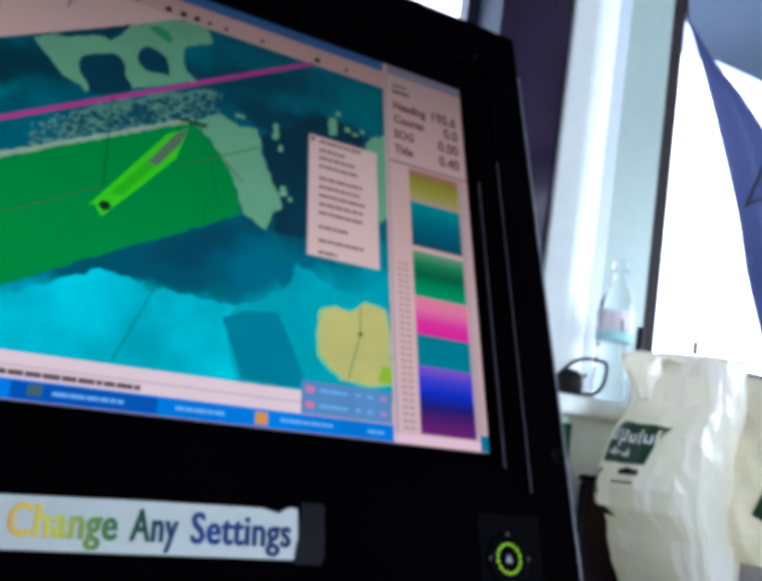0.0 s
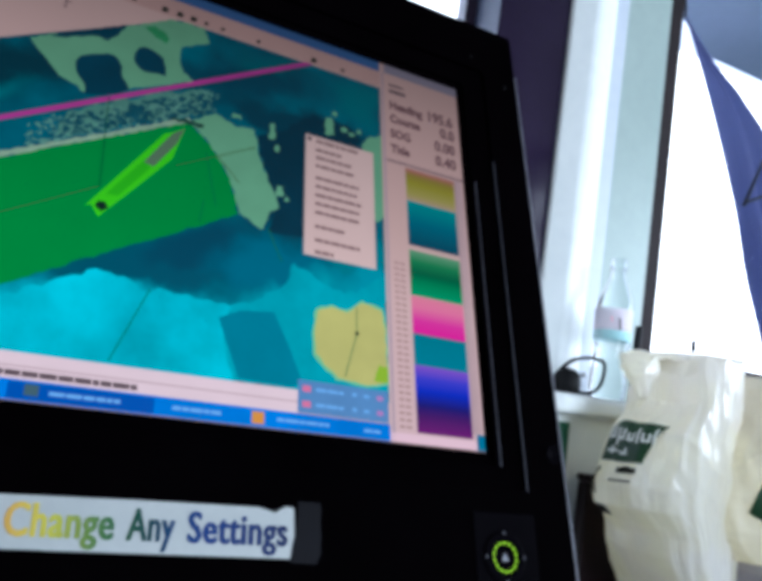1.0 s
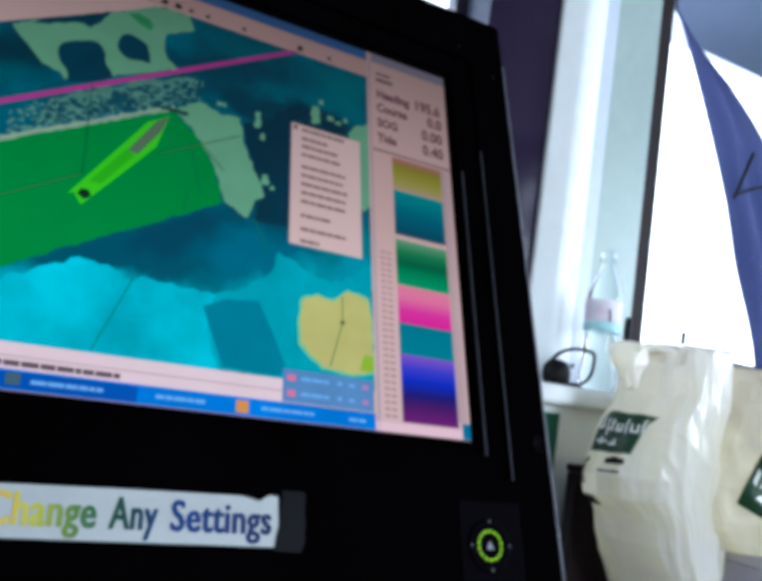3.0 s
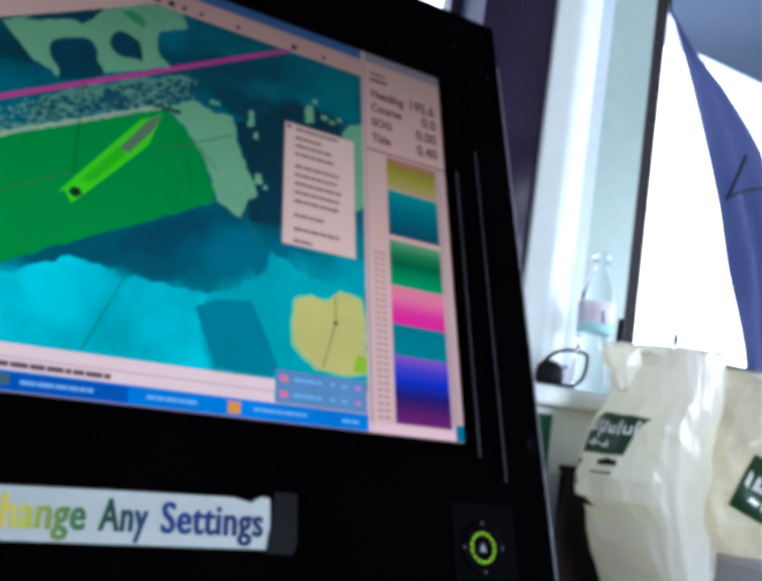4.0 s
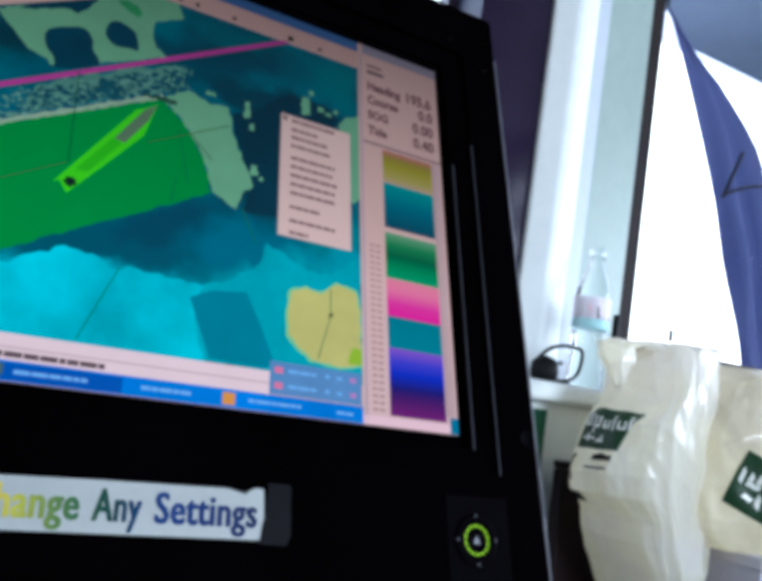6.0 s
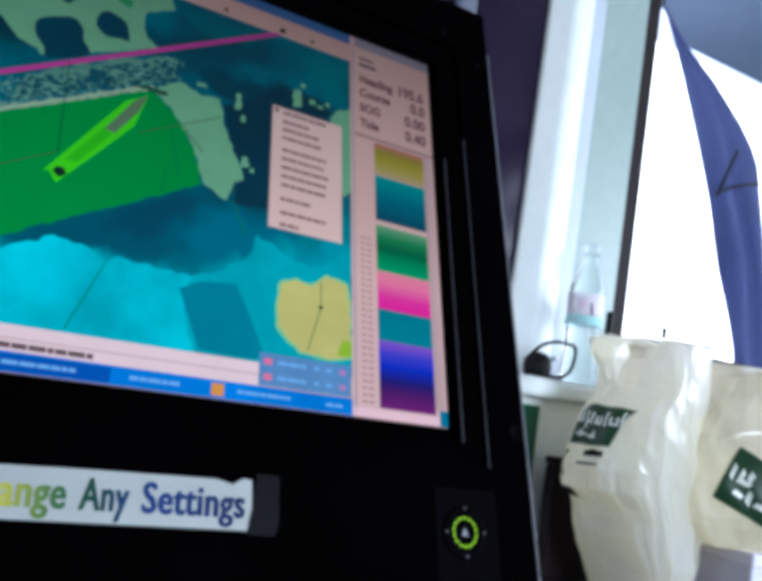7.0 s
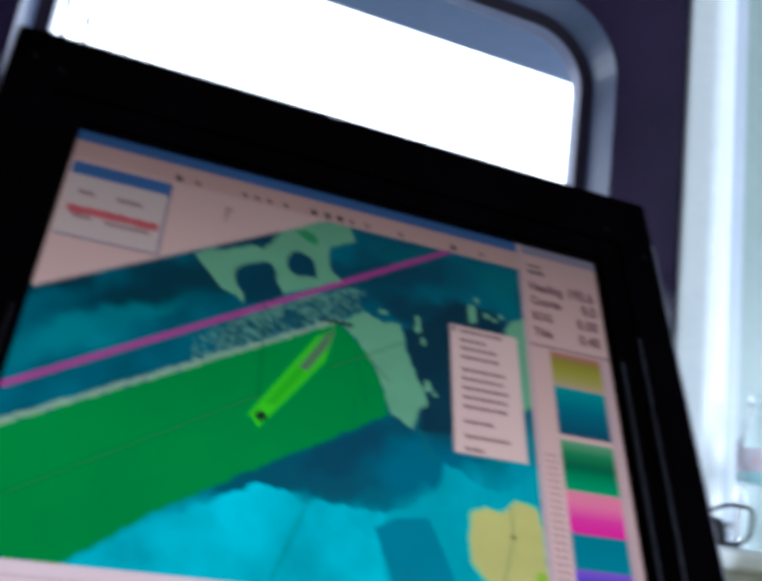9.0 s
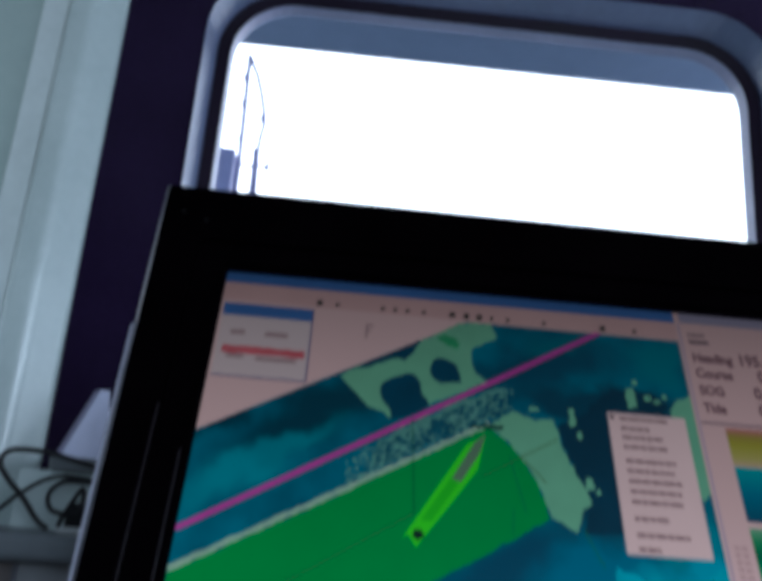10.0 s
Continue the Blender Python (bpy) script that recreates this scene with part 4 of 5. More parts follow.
for dx, dz in ((0.0145, 0), (-0.0145, 0), (0, 0.0145), (0, -0.0145)):
    part("power_tick", flat([(-0.8, -0.8), (0.8, -0.8), (0.8, 0.8), (-0.8, 0.8)], -0.0131), MAT_GLINT_GREY, power, "", MON @ pose(-0.0002 + dx, 0, -0.0688 + dz))
part("side_knob", lathe([(0.0004, -0.002), (0.0068, -0.002), (0.0068, 0.0006), (0.0062, 0.0012), (0.0052, 0.0012), (0.0048, 0.0006), (0.0004, 0.0006)], 24), MAT_PLATE, monitor, "black screw cap", MON @ pose(0.0500, -0.0104, 0.0, 90, 0, 0), smooth=True)
for x, z in ((0.0455, 0.318), (0.012, 0.339), (-0.448, 0.352), (-0.43, 0.345)):
    part("screw", lathe([(0.0002, -0.001), (0.0016, -0.001), (0.0016, 0.0004), (0.0010, 0.0009), (0.0002, 0.0009)], 12), MAT_SCREW, monitor, "small dull screw", MON @ pose(x, -0.0104, z, 90, 0, 0), smooth=True)

# ---- the taped paper label ----
label_m = MON @ pose(0, -0.0108, 0)
sticker = thing("paper_label", MON @ Vector((-0.22, -0.0108, -0.06)), "white paper label with rainbow lettering taped under the screen", "label")
paper = [(-312, -73), (-141.2, -73.6), (-142.4, -46.8), (-147, -46.2), (-150, -47.6), (-153, -49.8), (-157, -48.8), (-163, -47.4), (-230, -47.6), (-312, -48.8)]
bm = flat(paper, 0)
ext = bmesh.ops.extrude_face_region(bm, geom=bm.faces[:])
for v in (g for g in ext["geom"] if isinstance(g, bmesh.types.BMVert)):
    v.co.y -= 0.0004
part("paper", bm, MAT_PAPER, sticker, "white printed paper with a torn edge", label_m)


def ink_material():
    m = bpy.data.materials.new("rainbow_ink")
    m.use_nodes = True
    nt = m.node_tree
    co, sep, mr = nt.nodes.new("ShaderNodeTexCoord"), nt.nodes.new("ShaderNodeSeparateXYZ"), nt.nodes.new("ShaderNodeMapRange")
    nt.links.new(co.outputs["Object"], sep.inputs[0])
    nt.links.new(sep.outputs["X"], mr.inputs["Value"])
    mr.inputs["From Min"].default_value, mr.inputs["From Max"].default_value = -0.287, -0.143
    stops = [(0.0, srgb(176, 136, 60)), (0.07, srgb(178, 158, 62)), (0.14, srgb(166, 162, 56)), (0.20, srgb(128, 138, 54)), (0.26, srgb(84, 112, 50)), (0.32, srgb(46, 88, 48)), (0.40, srgb(12, 62, 40)), (0.47, srgb(2, 48, 56)), (0.55, srgb(0, 46, 88)), (0.66, srgb(0, 42, 100)), (0.82, srgb(0, 34, 86)), (1.0, srgb(2, 22, 64))]
    p = nt.nodes["Principled BSDF"]
    nt.links.new(ramp(nt, stops, mr.outputs["Result"]), p.inputs["Base Color"])
    p.inputs["Roughness"].default_value = 0.5
    p.inputs["Specular IOR Level"].default_value = 0.1
    return m


def bold(me, wide, high):
    """Thicker strokes: the lettering struck several times, a little apart."""
    bm = bmesh.new()
    for k, (dx, dz) in enumerate(((-1, 0), (-0.6, 1), (-0.6, -1), (0, 1), (0, -1), (0.6, 1), (0.6, -1), (1, 0))):
        twin = me.copy()
        twin.transform(Matrix.Translation((dx * wide, -0.00003 * k, dz * high)))
        bm.from_mesh(twin)
        bpy.data.meshes.remove(twin)
    bm.to_mesh(me)
    bm.free()
    return me


INK = ink_material()
for word, x0, x1 in (("Change", -0.2875, -0.2374), ("Any", -0.2316, -0.2075), ("Settings", -0.2012, -0.1458)):
    me = bold(text_mesh(word, 0.0218, 1.0, 0.0, 0.0001, 1.06), 0.0009, 0.0004)
    xs = [v.co.x for v in me.vertices]
    me.transform(Matrix.Diagonal(((x1 - x0) / (max(xs) - min(xs)), 1, 1, 1)))
    xs = [v.co.x for v in me.vertices]
    me.transform(Matrix.Translation((x0 - min(xs), -0.00055, -0.0669)))
    part("lettering_writing", me, INK, sticker, "bold lettering from yellow through green to blue", label_m)
part("tape", flat(ragged([(-145, -75.6), (-128.5, -76), (-125.6, -70), (-126.4, -43.6), (-140, -43), (-141, -60)], 0.5, 4, 3), -0.0008), MAT_TAPE, sticker, "dark end of clear tape", label_m)

# ---- things on the ledge ----
bottle = thing("water_bottle", (0.74, 0.672, 1.272), "clear plastic water bottle with a faded label on the ledge", "bottle")
BP = [(0.004, 0.0), (0.026, 0.0), (0.0305, 0.004), (0.0315, 0.02), (0.0305, 0.05), (0.0295, 0.075), (0.0305, 0.1), (0.0315, 0.13), (0.0315, 0.165), (0.029, 0.19), (0.022, 0.213), (0.0145, 0.232), (0.0125, 0.240), (0.0125, 0.252)]
BP = [(r * 1.08, z) for r, z in BP]
part("body", lathe(BP, 32), MAT_PET, bottle, "clear ribbed plastic", Matrix.Translation((0.74, 0.672, 1.272)), True)
part("cap", lathe([(0.003, 0.2525), (0.0145, 0.2525), (0.015, 0.256), (0.0148, 0.266), (0.0135, 0.270), (0.003, 0.2705)], 24), MAT_PET, bottle, "clear screw cap", Matrix.Translation((0.74, 0.672, 1.272)), True)
for name, z0, z1, tint, words in (("label_wrap", 0.131, 0.172, ((0.60, 0.54, 0.64), (0.80, 0.68, 0.76)), "pale faded paper label"), ("label_band", 0.112, 0.1305, ((0.24, 0.54, 0.58), (0.42, 0.70, 0.72)), "pale turquoise foot of the label")):
    wrap = lathe([(0.0344, z0), (0.0350, z0 + 0.001), (0.0350, z1 - 0.001), (0.0344, z1)], 32)
    bmesh.ops.delete(wrap, geom=[f for f in wrap.faces if len(f.verts) > 4], context="FACES")
    part(name, wrap, surface("bottle_" + name, *tint, 0.4, grain=25, patch=40, bump=0, Alpha=0.7), bottle, words, Matrix.Translation((0.74, 0.672, 1.272)), True)
for k, (x, z, h, tone) in enumerate(((0.004, 0.142, 0.022, MAT_INK), (-0.012, 0.150, 0.010, surface("label_pink", (0.6, 0.25, 0.3), (0.75, 0.35, 0.42), 0.5, grain=90, patch=30, bump=0)))):
    bm = bmesh.new()
    pts = [bm.verts.new((x + i * 0.0035 - 0.004 * j, -0.0354, z - h / 2 + h * j)) for j, i in ((0, 0), (0, 1), (1, 1.5), (1, 0.5))]
    bm.faces.new(pts)
    part("label_mark", bm, tone, bottle, "", pose(0.74, 0.672, 1.272, 0, 0, -30))

loop = thing("coiled_cable", (0.665, 0.635, 1.272), "loop of stiff black cable beside a dark round plug", "cable")
part("cable_loop", tube([(0.60, 0.640, 1.313), (0.615, 0.632, 1.330), (0.640, 0.628, 1.339), (0.668, 0.628, 1.340), (0.689, 0.630, 1.336), (0.692, 0.632, 1.312), (0.686, 0.634, 1.292), (0.668, 0.636, 1.2785), (0.640, 0.638, 1.2765), (0.60, 0.640, 1.2765)], 0.0034), MAT_CABLE, loop, "", None, True)
part("plug", lathe([(0.002, 0.0), (0.02, 0.001), (0.0245, 0.009), (0.0255, 0.02), (0.023, 0.034), (0.015, 0.043), (0.002, 0.046)], 28), MAT_CABLE, loop, "dark rounded plug body", Matrix.Translation((0.622, 0.648, 1.272)), True)
part("plug_pin", lathe([(0.001, 0.0), (0.004, 0.0), (0.004, 0.01), (0.001, 0.01)], 12), MAT_CHROME, loop, "bright pin", pose(0.637, 0.629, 1.307, 70, 0, 20))

clip = thing("pen", (0.783, 0.64, 1.272), "thick black marker pen leaning against the post", "pen")
part("barrel", tube([(0.784, 0.652, 1.2785), (0.811, 0.677, 1.352), (0.838, 0.702, 1.426)], 0.0075, 12), MAT_CABLE, clip, "", None, True)

# left of the display: charger, cables and a card on the ledge
card = thing("folded_card", (-0.66, 0.74, 1.272), "pale folded card standing against the dark wall", "card")


def leaf(name, corners, material, label):
    """A stiff sheet through four corners, 3 mm thick."""
    bm = bmesh.new()
    front = [Vector(c) for c in corners]
    n = (front[1] - front[0]).cross(front[3] - front[0]).normalized() * 0.003
    vs = [bm.verts.new(c) for c in front] + [bm.verts.new(c - n) for c in front]
    for f in ((0, 1, 2, 3), (7, 6, 5, 4), (0, 4, 5, 1), (1, 5, 6, 2), (2, 6, 7, 3), (3, 7, 4, 0)):
        bm.faces.new([vs[i] for i in f])
    part(name, bm, material, card, label)


leaf("front_flap", ((-0.703, 0.715, 1.3735), (-0.640, 0.715, 1.3735), (-0.655, 0.735, 1.475), (-0.668, 0.735, 1.475)), MAT_CARD, "pale blue front leaf")
leaf("side_flap", ((-0.716, 0.728, 1.3735), (-0.7035, 0.717, 1.3735), (-0.6685, 0.737, 1.475), (-0.680, 0.748, 1.475)), MAT_FLAP, "shaded lilac side leaf")
part("box_lid", box(-0.712, -0.56, 0.70, 0.796, 1.353, 1.3725, 0.003), MAT_DULL, card, "grey lid of the box below the card")
part("box_base", box(-0.752, -0.57, 0.708, 0.79, 1.272, 1.3525, 0.003), MAT_PORT, card, "pale grey box below the card")

charger = thing("charger", (-0.64, 0.66, 1.272), "black power adapter with a coiled lead and a small white tag", "charger")
part("adapter", box(-0.664, -0.585, 0.655, 0.698, 1.273, 1.312, 0.008, 3), MAT_CABLE, charger)
part("lead_bundle", tube([(-0.612, 0.676, 1.352), (-0.618, 0.676, 1.335), (-0.624, 0.676, 1.318), (-0.632, 0.676, 1.300)], 0.017), MAT_CABLE, charger, "bunched black leads", None, True)
part("lead", tube([(-0.60, 0.66, 1.352), (-0.66, 0.650, 1.366), (-0.70, 0.645, 1.374), (-0.742, 0.64, 1.373), (-0.752, 0.635, 1.356), (-0.735, 0.63, 1.335), (-0.71, 0.628, 1.312), (-0.69, 0.63, 1.288), (-0.678, 0.64, 1.277)], 0.0038), MAT_CABLE, charger, "", None, True)
part("lead", tube([(-0.61, 0.652, 1.338), (-0.66, 0.645, 1.345), (-0.69, 0.64, 1.339), (-0.72, 0.637, 1.318), (-0.745, 0.635, 1.293), (-0.752, 0.635, 1.281)], 0.003), MAT_CABLE, charger, "", None, True)
part("plug", box(-0.765, -0.742, 0.627, 0.643, 1.2725, 1.290, 0.004), MAT_CABLE, charger, "small black plug")
part("lead", tube([(-0.625, 0.650, 1.338), (-0.665, 0.642, 1.338), (-0.683, 0.64, 1.322), (-0.678, 0.64, 1.302), (-0.655, 0.642, 1.297), (-0.64, 0.644, 1.31), (-0.643, 0.646, 1.33), (-0.66, 0.648, 1.30), (-0.668, 0.65, 1.28)], 0.0034), MAT_CABLE, charger, "", None, True)
part("tag", box(-0.668, -0.636, 0.640, 0.654, 1.2725, 1.280, 0.002), MAT_PAPER, charger, "white tag")

# ---- plastic bags ----


class Bag:
    """A full, crumpled carrier bag: a rounded column with folds, drawn in towards its tied mouth."""

    def __init__(self, cx, cy, z0, z1, rx, ry, seed, lean=(0, 0), mouth=0.55, slack=()):
        """slack: (height, half-width) pairs for the side towards -x, where the film sags into folds."""
        self.v = (cx, cy, z0, z1, rx, ry, seed, lean, mouth)
        self.slack = slack

    def at(self, a, h, out=0.0):
        cx, cy, z0, z1, rx, ry, seed, lean, mouth = self.v
        prof = (min(1.0, 0.72 + 1.6 * h) if h < 0.18 else 1.0) * (1 - (1 - mouth) * max(0, (h - 0.55) / 0.45) ** 1.8)
        ca, sa = math.cos(a), math.sin(a)
        sq = 1 / (abs(ca) ** 2.15 + abs(sa) ** 2.15) ** (1 / 2.15)
        fold = noise.noise(Vector((ca * 1.1 + seed, sa * 1.1, h * 1.8))) * 0.16 + abs(noise.noise(Vector((ca * 1.5 + seed + h * 1.3, sa * 1.5 + h * 1.2, h * 1.7)))) * -0.15
        fold += abs(noise.noise(Vector((ca * 5 + h * 3, sa * 5 + seed, h * 6)))) * -0.022
        fold += abs(noise.noise(Vector((ca * 3.4 + h * 1.1, sa * 3.4 + seed * 2, h * 1.4)))) * -0.09
        fold += abs(noise.noise(Vector((ca * 8 + h * 2, sa * 8 + seed, h * 3.5)))) * -0.026 + noise.noise(Vector((ca * 14 + h * 4, sa * 14 + seed, h * 9))) * 0.008
        r = prof * sq * (1 + fold)
        wide = rx * r
        if self.slack and ca < 0:
            wide = float(np.interp(h, [p[0] for p in self.slack], [p[1] for p in self.slack])) * sq * (1.03 + 0.5 * fold)
        x = cx + lean[0] * (h - 0.6) ** 2 + ca * (wide + out)
        y = cy + lean[1] * h + sa * (ry * r + out)
        z = z0 + (z1 - z0) * h + 0.02 * noise.noise(Vector((ca * 2, sa * 2, seed + h))) * h
        q = Vector((x + 0.5 * z, y - 0.3 * z, 0.6 * z + 0.3 * x))
        crumple = 0.008 * abs(noise.noise(q * 11)) + 0.002 * abs(noise.noise(q * 30)) + 0.0006 * abs(noise.noise(q * 75))
        return Vector((x - ca * crumple, y - sa * crumple, z))

    def skin(self, na=300, nh=160):
        bm = bmesh.new()
        rows = [[bm.verts.new(self.at(2 * math.pi * i / na, j / nh)) for i in range(na)] for j in range(nh + 1)]
        for a, b in zip(rows, rows[1:]):
            for i in range(na):
                bm.faces.new((a[i], a[(i + 1) % na], b[(i + 1) % na], b[i]))
        bm.faces.new(rows[0][::-1])
        top = bm.verts.new(self.at(0, 1).lerp(self.at(math.pi, 1), 0.5) + Vector((0, 0, 0.012)))
        for i in range(na):
            bm.faces.new((rows[-1][i], rows[-1][(i + 1) % na], top))
        return bm

    def patch(self, a0, a1, h0, h1, skew=0.0, out=0.002, n=14, cut=0.0):
        """A print that follows the film. skew: how far the band of height climbs along it. cut: the share lost in a fold at its foot."""
        bm = bmesh.new()
        rows = []
        for j in range(n + 1):
            rows.append([bm.verts.new(self.at(radians(a0 + (a1 - a0) * (1 - cut * (1 - j / n) ** 0.8) * i / n + skew * 60 * (j / n - 0.5)), h0 + (h1 - h0) * j / n - skew * (i / n - 0.5), out)) for i in range(n + 1)])
        for a, b in zip(rows, rows[1:]):
            for i in range(n):
                bm.faces.new((a[i], a[i + 1], b[i + 1], b[i]))
        return bm


bag_a = Bag(0.700, 0.46, 0.94, 1.352, 0.110, 0.105, 3.1, (0.0, 0.0), 0.86, ((0.0, 0.02), (0.13, 0.04), (0.26, 0.075), (0.33, 0.086), (0.37, 0.10), (0.42, 0.128), (0.5, 0.136), (0.57, 0.130), (0.70, 0.118), (0.77, 0.085), (0.82, 0.072), (0.93, 0.07), (1.0, 0.055)))
bag = thing("plastic_bag", (0.77, 0.46, 0.94), "full cream plastic carrier bag with a green printed panel", "plastic bag", "carrier bags")
part("film", bag_a.skin(), MAT_BAG, bag, "", None, True)
part("printed_panel", bag_a.patch(160, 217, 0.583, 0.734, cut=0.2), MAT_GREEN, bag, "dark green printed panel", None, True)
for a, b, c, d in ((163, 166, 0.645, 0.695), (166, 169, 0.645, 0.652), (169, 171, 0.645, 0.688), (174, 176, 0.62, 0.684), (176, 181, 0.642, 0.65), (180, 182, 0.642, 0.684), (185, 192, 0.642, 0.65), (185, 187, 0.65, 0.672), (190, 192, 0.65, 0.672), (195, 197, 0.636, 0.69), (200, 207, 0.642, 0.65), (200, 202, 0.65, 0.674), (206, 208, 0.642, 0.674), (210, 212, 0.642, 0.698), (165, 180, 0.596, 0.604), (170, 173, 0.588, 0.616), (182, 189, 0.59, 0.60), (186, 188, 0.6, 0.615)):
    part("print_stroke", bag_a.patch(a, b, c + 0.021, d + 0.021, 0, 0.0035, 4), MAT_PRINT, bag, "", None, True)
# dark print strokes; the low wide one paints the shadow in a fold
for a, b, c, d in ((184, 202, 0.526, 0.546), (188, 196, 0.546, 0.552), (180, 200, 0.494, 0.501), (159, 162, 0.44, 0.53), (157, 171, 0.365, 0.40), (160, 164, 0.525, 0.54)):
    part("print_and_fold_shade", bag_a.patch(a, b, c + 0.018, d + 0.018, 0, 0.003, 5), MAT_INK, bag, "", None, True)


def handle_flap():
    """The slack handle: a crumpled strip of film that folds over the mouth and hangs down."""
    bm, rows = bmesh.new(), []
    side, deep = Vector((0.7, -0.71, 0)), Vector((0.71, 0.7, 0))
    spine = [(0.0, (0.650, 0.455, 1.340), 0.044, 0.016), (0.25, (0.592, 0.435, 1.344), 0.036, 0.014), (0.45, (0.564, 0.424, 1.334), 0.027, 0.012), (0.7, (0.560, 0.420, 1.309), 0.019, 0.010), (0.88, (0.568, 0.420, 1.288), 0.014, 0.008), (1.0, (0.572, 0.421, 1.276), 0.006, 0.004)]
    ts = [p[0] for p in spine]
    for j in range(31):
        t = j / 30
        c = Vector([float(np.interp(t, ts, [p[1][k] for p in spine])) for k in range(3)])
        w, d = float(np.interp(t, ts, [p[2] for p in spine])), float(np.interp(t, ts, [p[3] for p in spine]))
        ringv = []
        for i in range(28):
            a = 2 * math.pi * i / 28
            f = 1 + 0.5 * noise.noise(Vector((math.cos(a) * 2, math.sin(a) * 2, t * 4))) - 0.35 * abs(noise.noise(Vector((math.cos(a) * 4, math.sin(a) * 4 + 5, t * 3))))
            ringv.append(bm.verts.new(c + side * (math.cos(a) * w * f) + deep * (math.sin(a) * d * f) + Vector((0, 0, 0.004 * math.sin(a * 3 + t * 5)))))
        rows.append(ringv)
    for p, q in zip(rows, rows[1:]):
        for i in range(28):
            bm.faces.new((p[i], p[(i + 1) % 28], q[(i + 1) % 28], q[i]))
    bm.faces.new(rows[0][::-1])
    bm.faces.new(rows[-1])
    return bm


part("handle", handle_flap(), MAT_BAG, bag, "crumpled film handle folded over", None, True)

carton = thing("carton", (0.93, 0.41, 0.94), "pale lilac carton on the console under a bag", "carton")
part("body", box(0.812, 1.12, 0.325, 0.50, 0.94, 1.045, 0.004), surface("pale_lilac_board", (0.5, 0.48, 0.6), (0.64, 0.62, 0.74), 0.6, grain=120, patch=10), carton)
part("lid", box(0.809, 1.123, 0.322, 0.503, 1.03, 1.052, 0.004), surface("pale_lid_board", (0.56, 0.54, 0.64), (0.68, 0.66, 0.76), 0.55, grain=120, patch=10), carton)
crate = thing("storage_box", (0.86, 0.585, 0.94), "dark maroon storage box on the console behind the bags", "box")
part("body", box(0.624, 1.10, 0.571, 0.597, 0.94, 1.128, 0.004), MAT_CRATE, crate)
part("lid", box(0.622, 1.102, 0.569, 0.5975, 1.1285, 1.141, 0.003), MAT_CRATE, crate)

bag_b = Bag(0.94, 0.41, 1.052, 1.325, 0.23, 0.135, 8.4, (0.0, 0.0), 0.85, ((0.0, 0.20), (0.12, 0.235), (0.3, 0.25), (0.6, 0.245), (0.85, 0.215), (1.0, 0.185)))
bag2 = thing("plastic_bag", (0.94, 0.41, 1.052), "larger cream plastic carrier bag with a slanted green panel", "plastic bag", "carrier bags")
part("film", bag_b.skin(), MAT_BAG_CREAM, bag2, "", None, True)
part("printed_panel", bag_b.patch(217, 246, 0.20, 0.48, 0.16), MAT_GREEN, bag2, "dark green printed panel", None, True)
for a, b, c, d in ((220, 221.5, 0.39, 0.46), (223, 229, 0.36, 0.38), (224, 225.5, 0.38, 0.43), (228, 229.5, 0.38, 0.42), (222, 226, 0.30, 0.315), (228, 229.5, 0.26, 0.32), (231, 237, 0.24, 0.26)):
    part("print_stroke", bag_b.patch(a, b, c, d, 0.03, 0.0035, 4), MAT_PRINT, bag2, "", None, True)


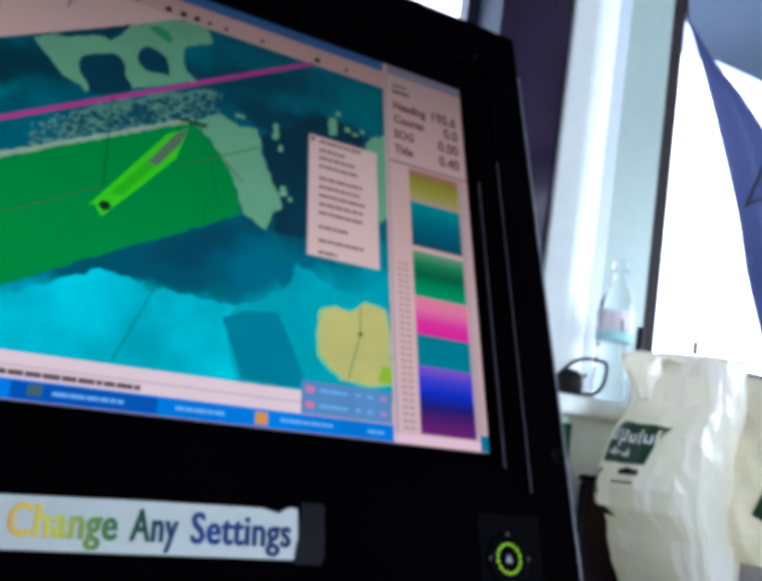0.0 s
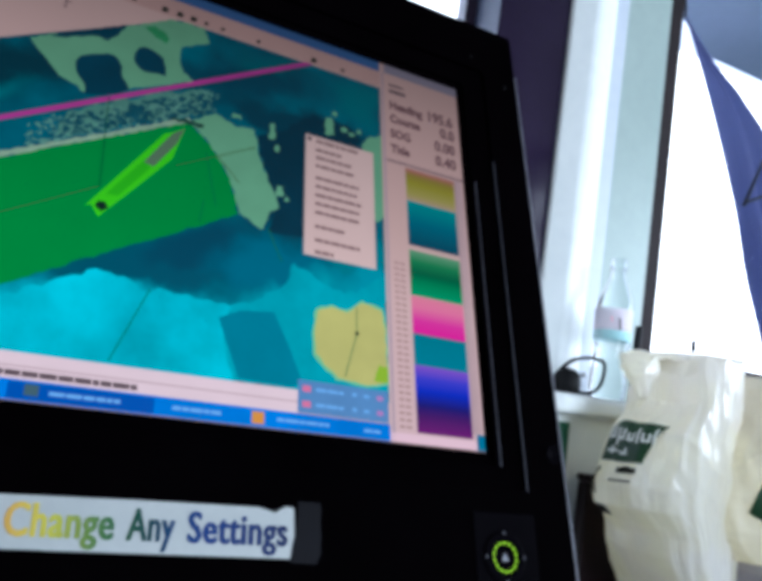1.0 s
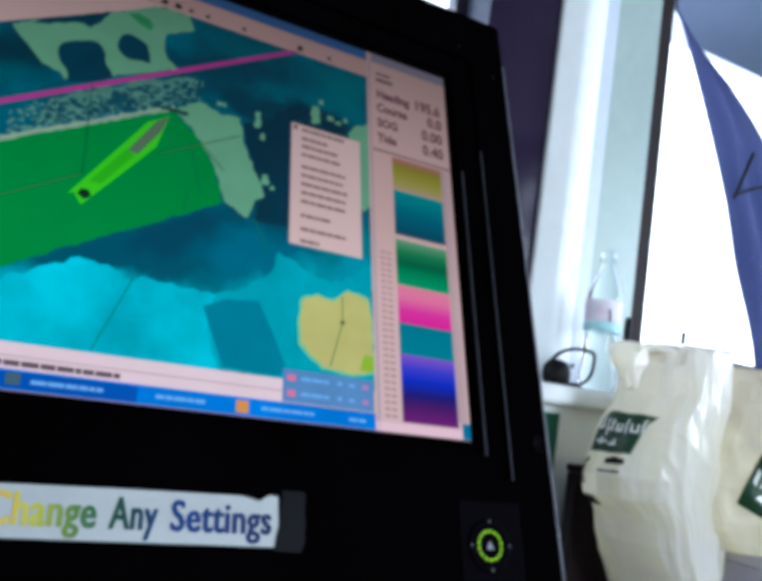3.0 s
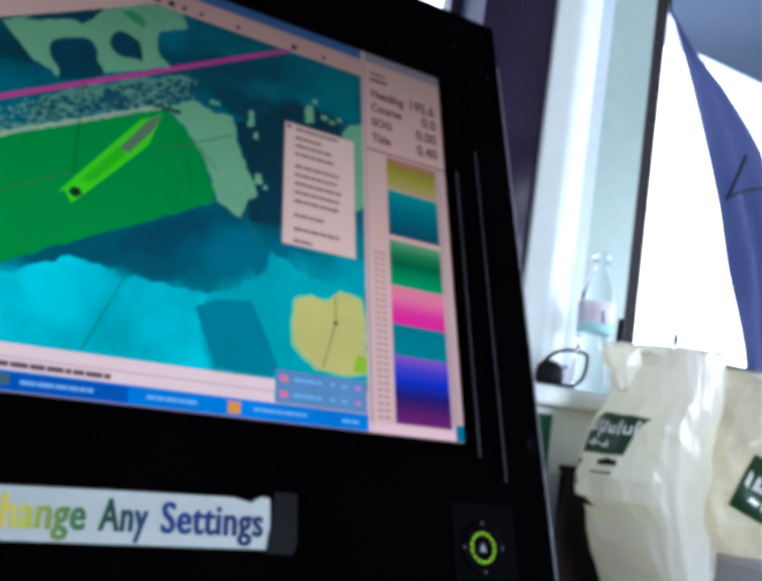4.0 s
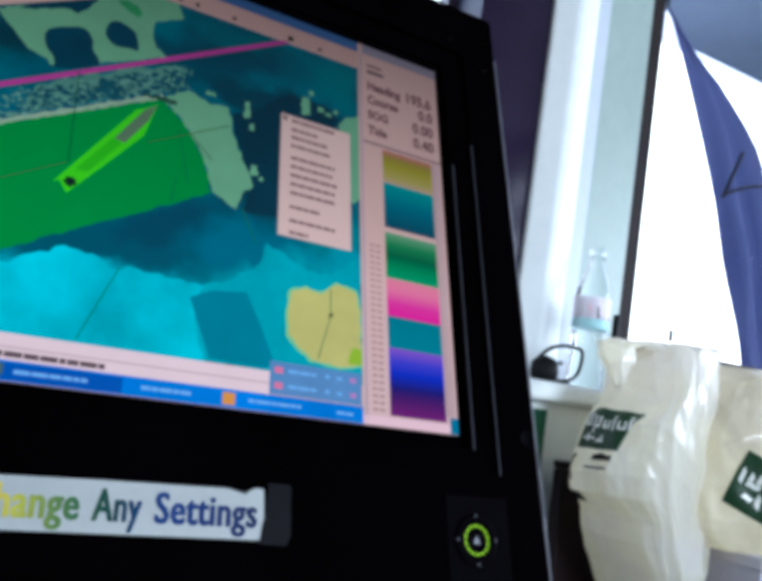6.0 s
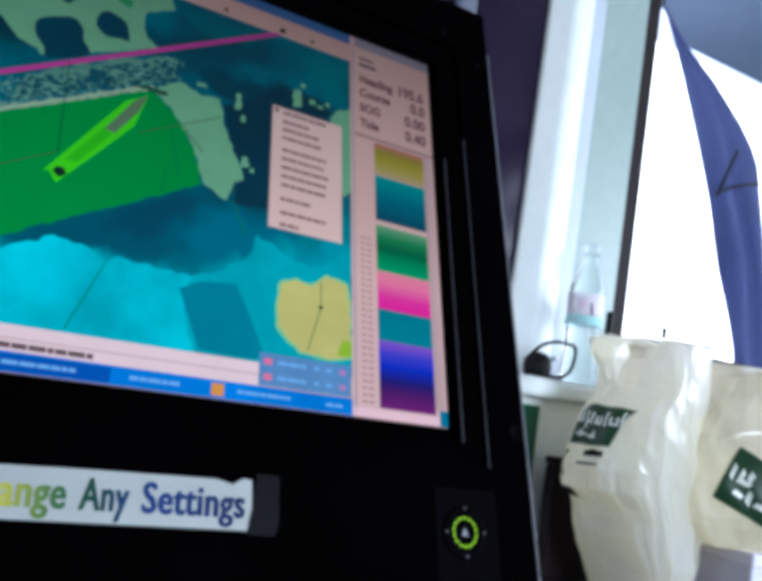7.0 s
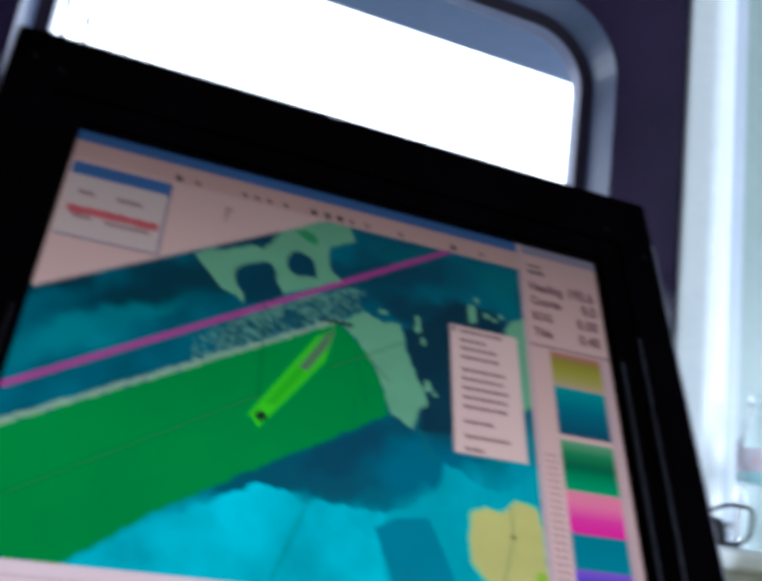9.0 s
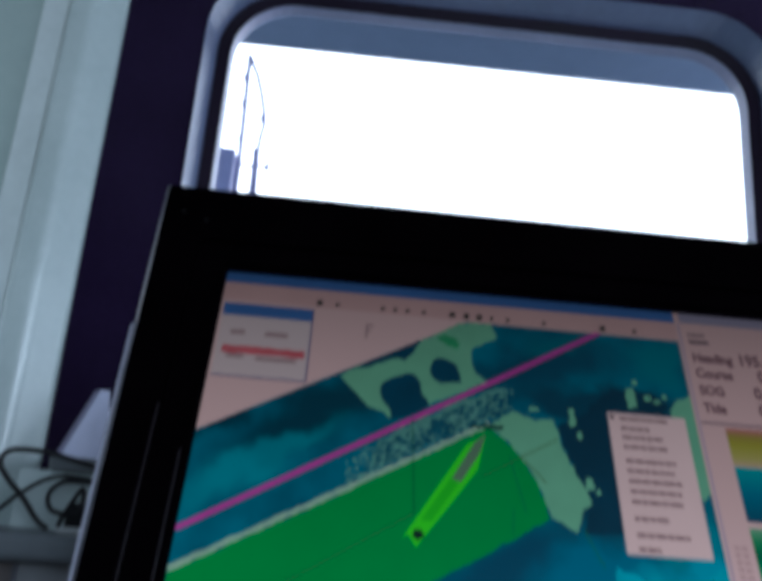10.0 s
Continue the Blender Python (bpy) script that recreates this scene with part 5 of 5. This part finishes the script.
# ---- outside: blue canvas, mast ----
canvas = thing("canvas_sheet", (1.3, 0.96, 1.2), "blue canvas sheet hung by its corner outside the window", "canvas")
bm, cols = bmesh.new(), 26
rows = []
for j in range(cols + 1):
    t = j / cols
    z = 2.312 - 1.212 * t
    left = Vector((float(np.interp(z, [1.1, 1.48, 1.74, 1.85, 2.05, 2.155, 2.312], [1.70, 1.582, 1.482, 1.430, 1.322, 1.260, 1.163])), 0.97, z))
    right = Vector((float(np.interp(z, [1.1, 1.979, 2.05, 2.164, 2.233, 2.312], [1.86, 1.62, 1.569, 1.411, 1.262, 1.167])), 0.97, z))
    rows.append([bm.verts.new(left.lerp(right, i / 14) + Vector((0, 0.016 * math.sin(i * 0.9 + t * 3) * min(1, t * 3) + 0.016 * noise.noise(Vector((i * 0.45, t * 5, 1))) * min(1, t * 4), 0))) for i in range(15)])
for a, b in zip(rows, rows[1:]):
    for i in range(14):
        bm.faces.new((a[i], a[i + 1], b[i + 1], b[i]))
part("sheet", bm, MAT_CANVAS, canvas, "", None, True)
part("cord", tube([(1.41, 0.94, 1.85), (1.445, 0.94, 1.93), (1.472, 0.94, 1.99)], 0.0045), MAT_INK, canvas, "black cord", None, True)
part("cord", tube([(1.42, 0.94, 1.862), (1.50, 0.94, 1.90), (1.58, 0.94, 1.925)], 0.004), MAT_INK, canvas, "", None, True)
part("hanging_line", tube([(1.165, 0.97, 2.31), (1.165, 0.98, 2.40), (1.164, 0.985, 2.52)], 0.003), MAT_CABLE, canvas)

mast = thing("mast", (-3.4, 14, -12), "pale lattice mast with stays in the haze outside", "mast")
def strut(a, b, r, name="strut"):
    part(name, tube([a, Vector(a).lerp(Vector(b), 0.5), b], r, 6, 1), MAT_STEEL, mast)
strut((-2.56, 14, -12), (-2.631, 14, 8.08), 0.055, "pole")
strut((-2.631, 14, 8.08), (-2.701, 14, 10.45), 0.05, "pole")
strut((-2.20, 14, -12), (-2.325, 14, 8.31), 0.045, "pole")
part("stay", tube([(-2.69, 14, 10.42), (-2.4485, 14, 9.86), (-2.2885, 14, 9.27), (-2.233, 14, 8.87), (-2.286, 14, 8.3), (-2.24, 14, 7.3)], 0.042, 6, 4), MAT_STEEL, mast, "bowed stay")
strut((-2.6385, 14, 7.91), (-2.036, 14, 7.93), 0.03, "crossbar")
for x, z in ((-2.72, 9.9), (-2.69, 9.3), (-2.66, 8.5), (-2.27, 9.0), (-2.06, 7.93), (-2.33, 8.2)):
    part("bracket", box(x - 0.04, x + 0.04, 13.93, 14.07, z - 0.07, z + 0.07, 0.015), MAT_STEEL, mast)
part("deckhouse", box(-4.2, -2.67, 13.6, 14.6, -12, 8.09, 0.03), MAT_STEEL, mast, "pale block at the mast foot")
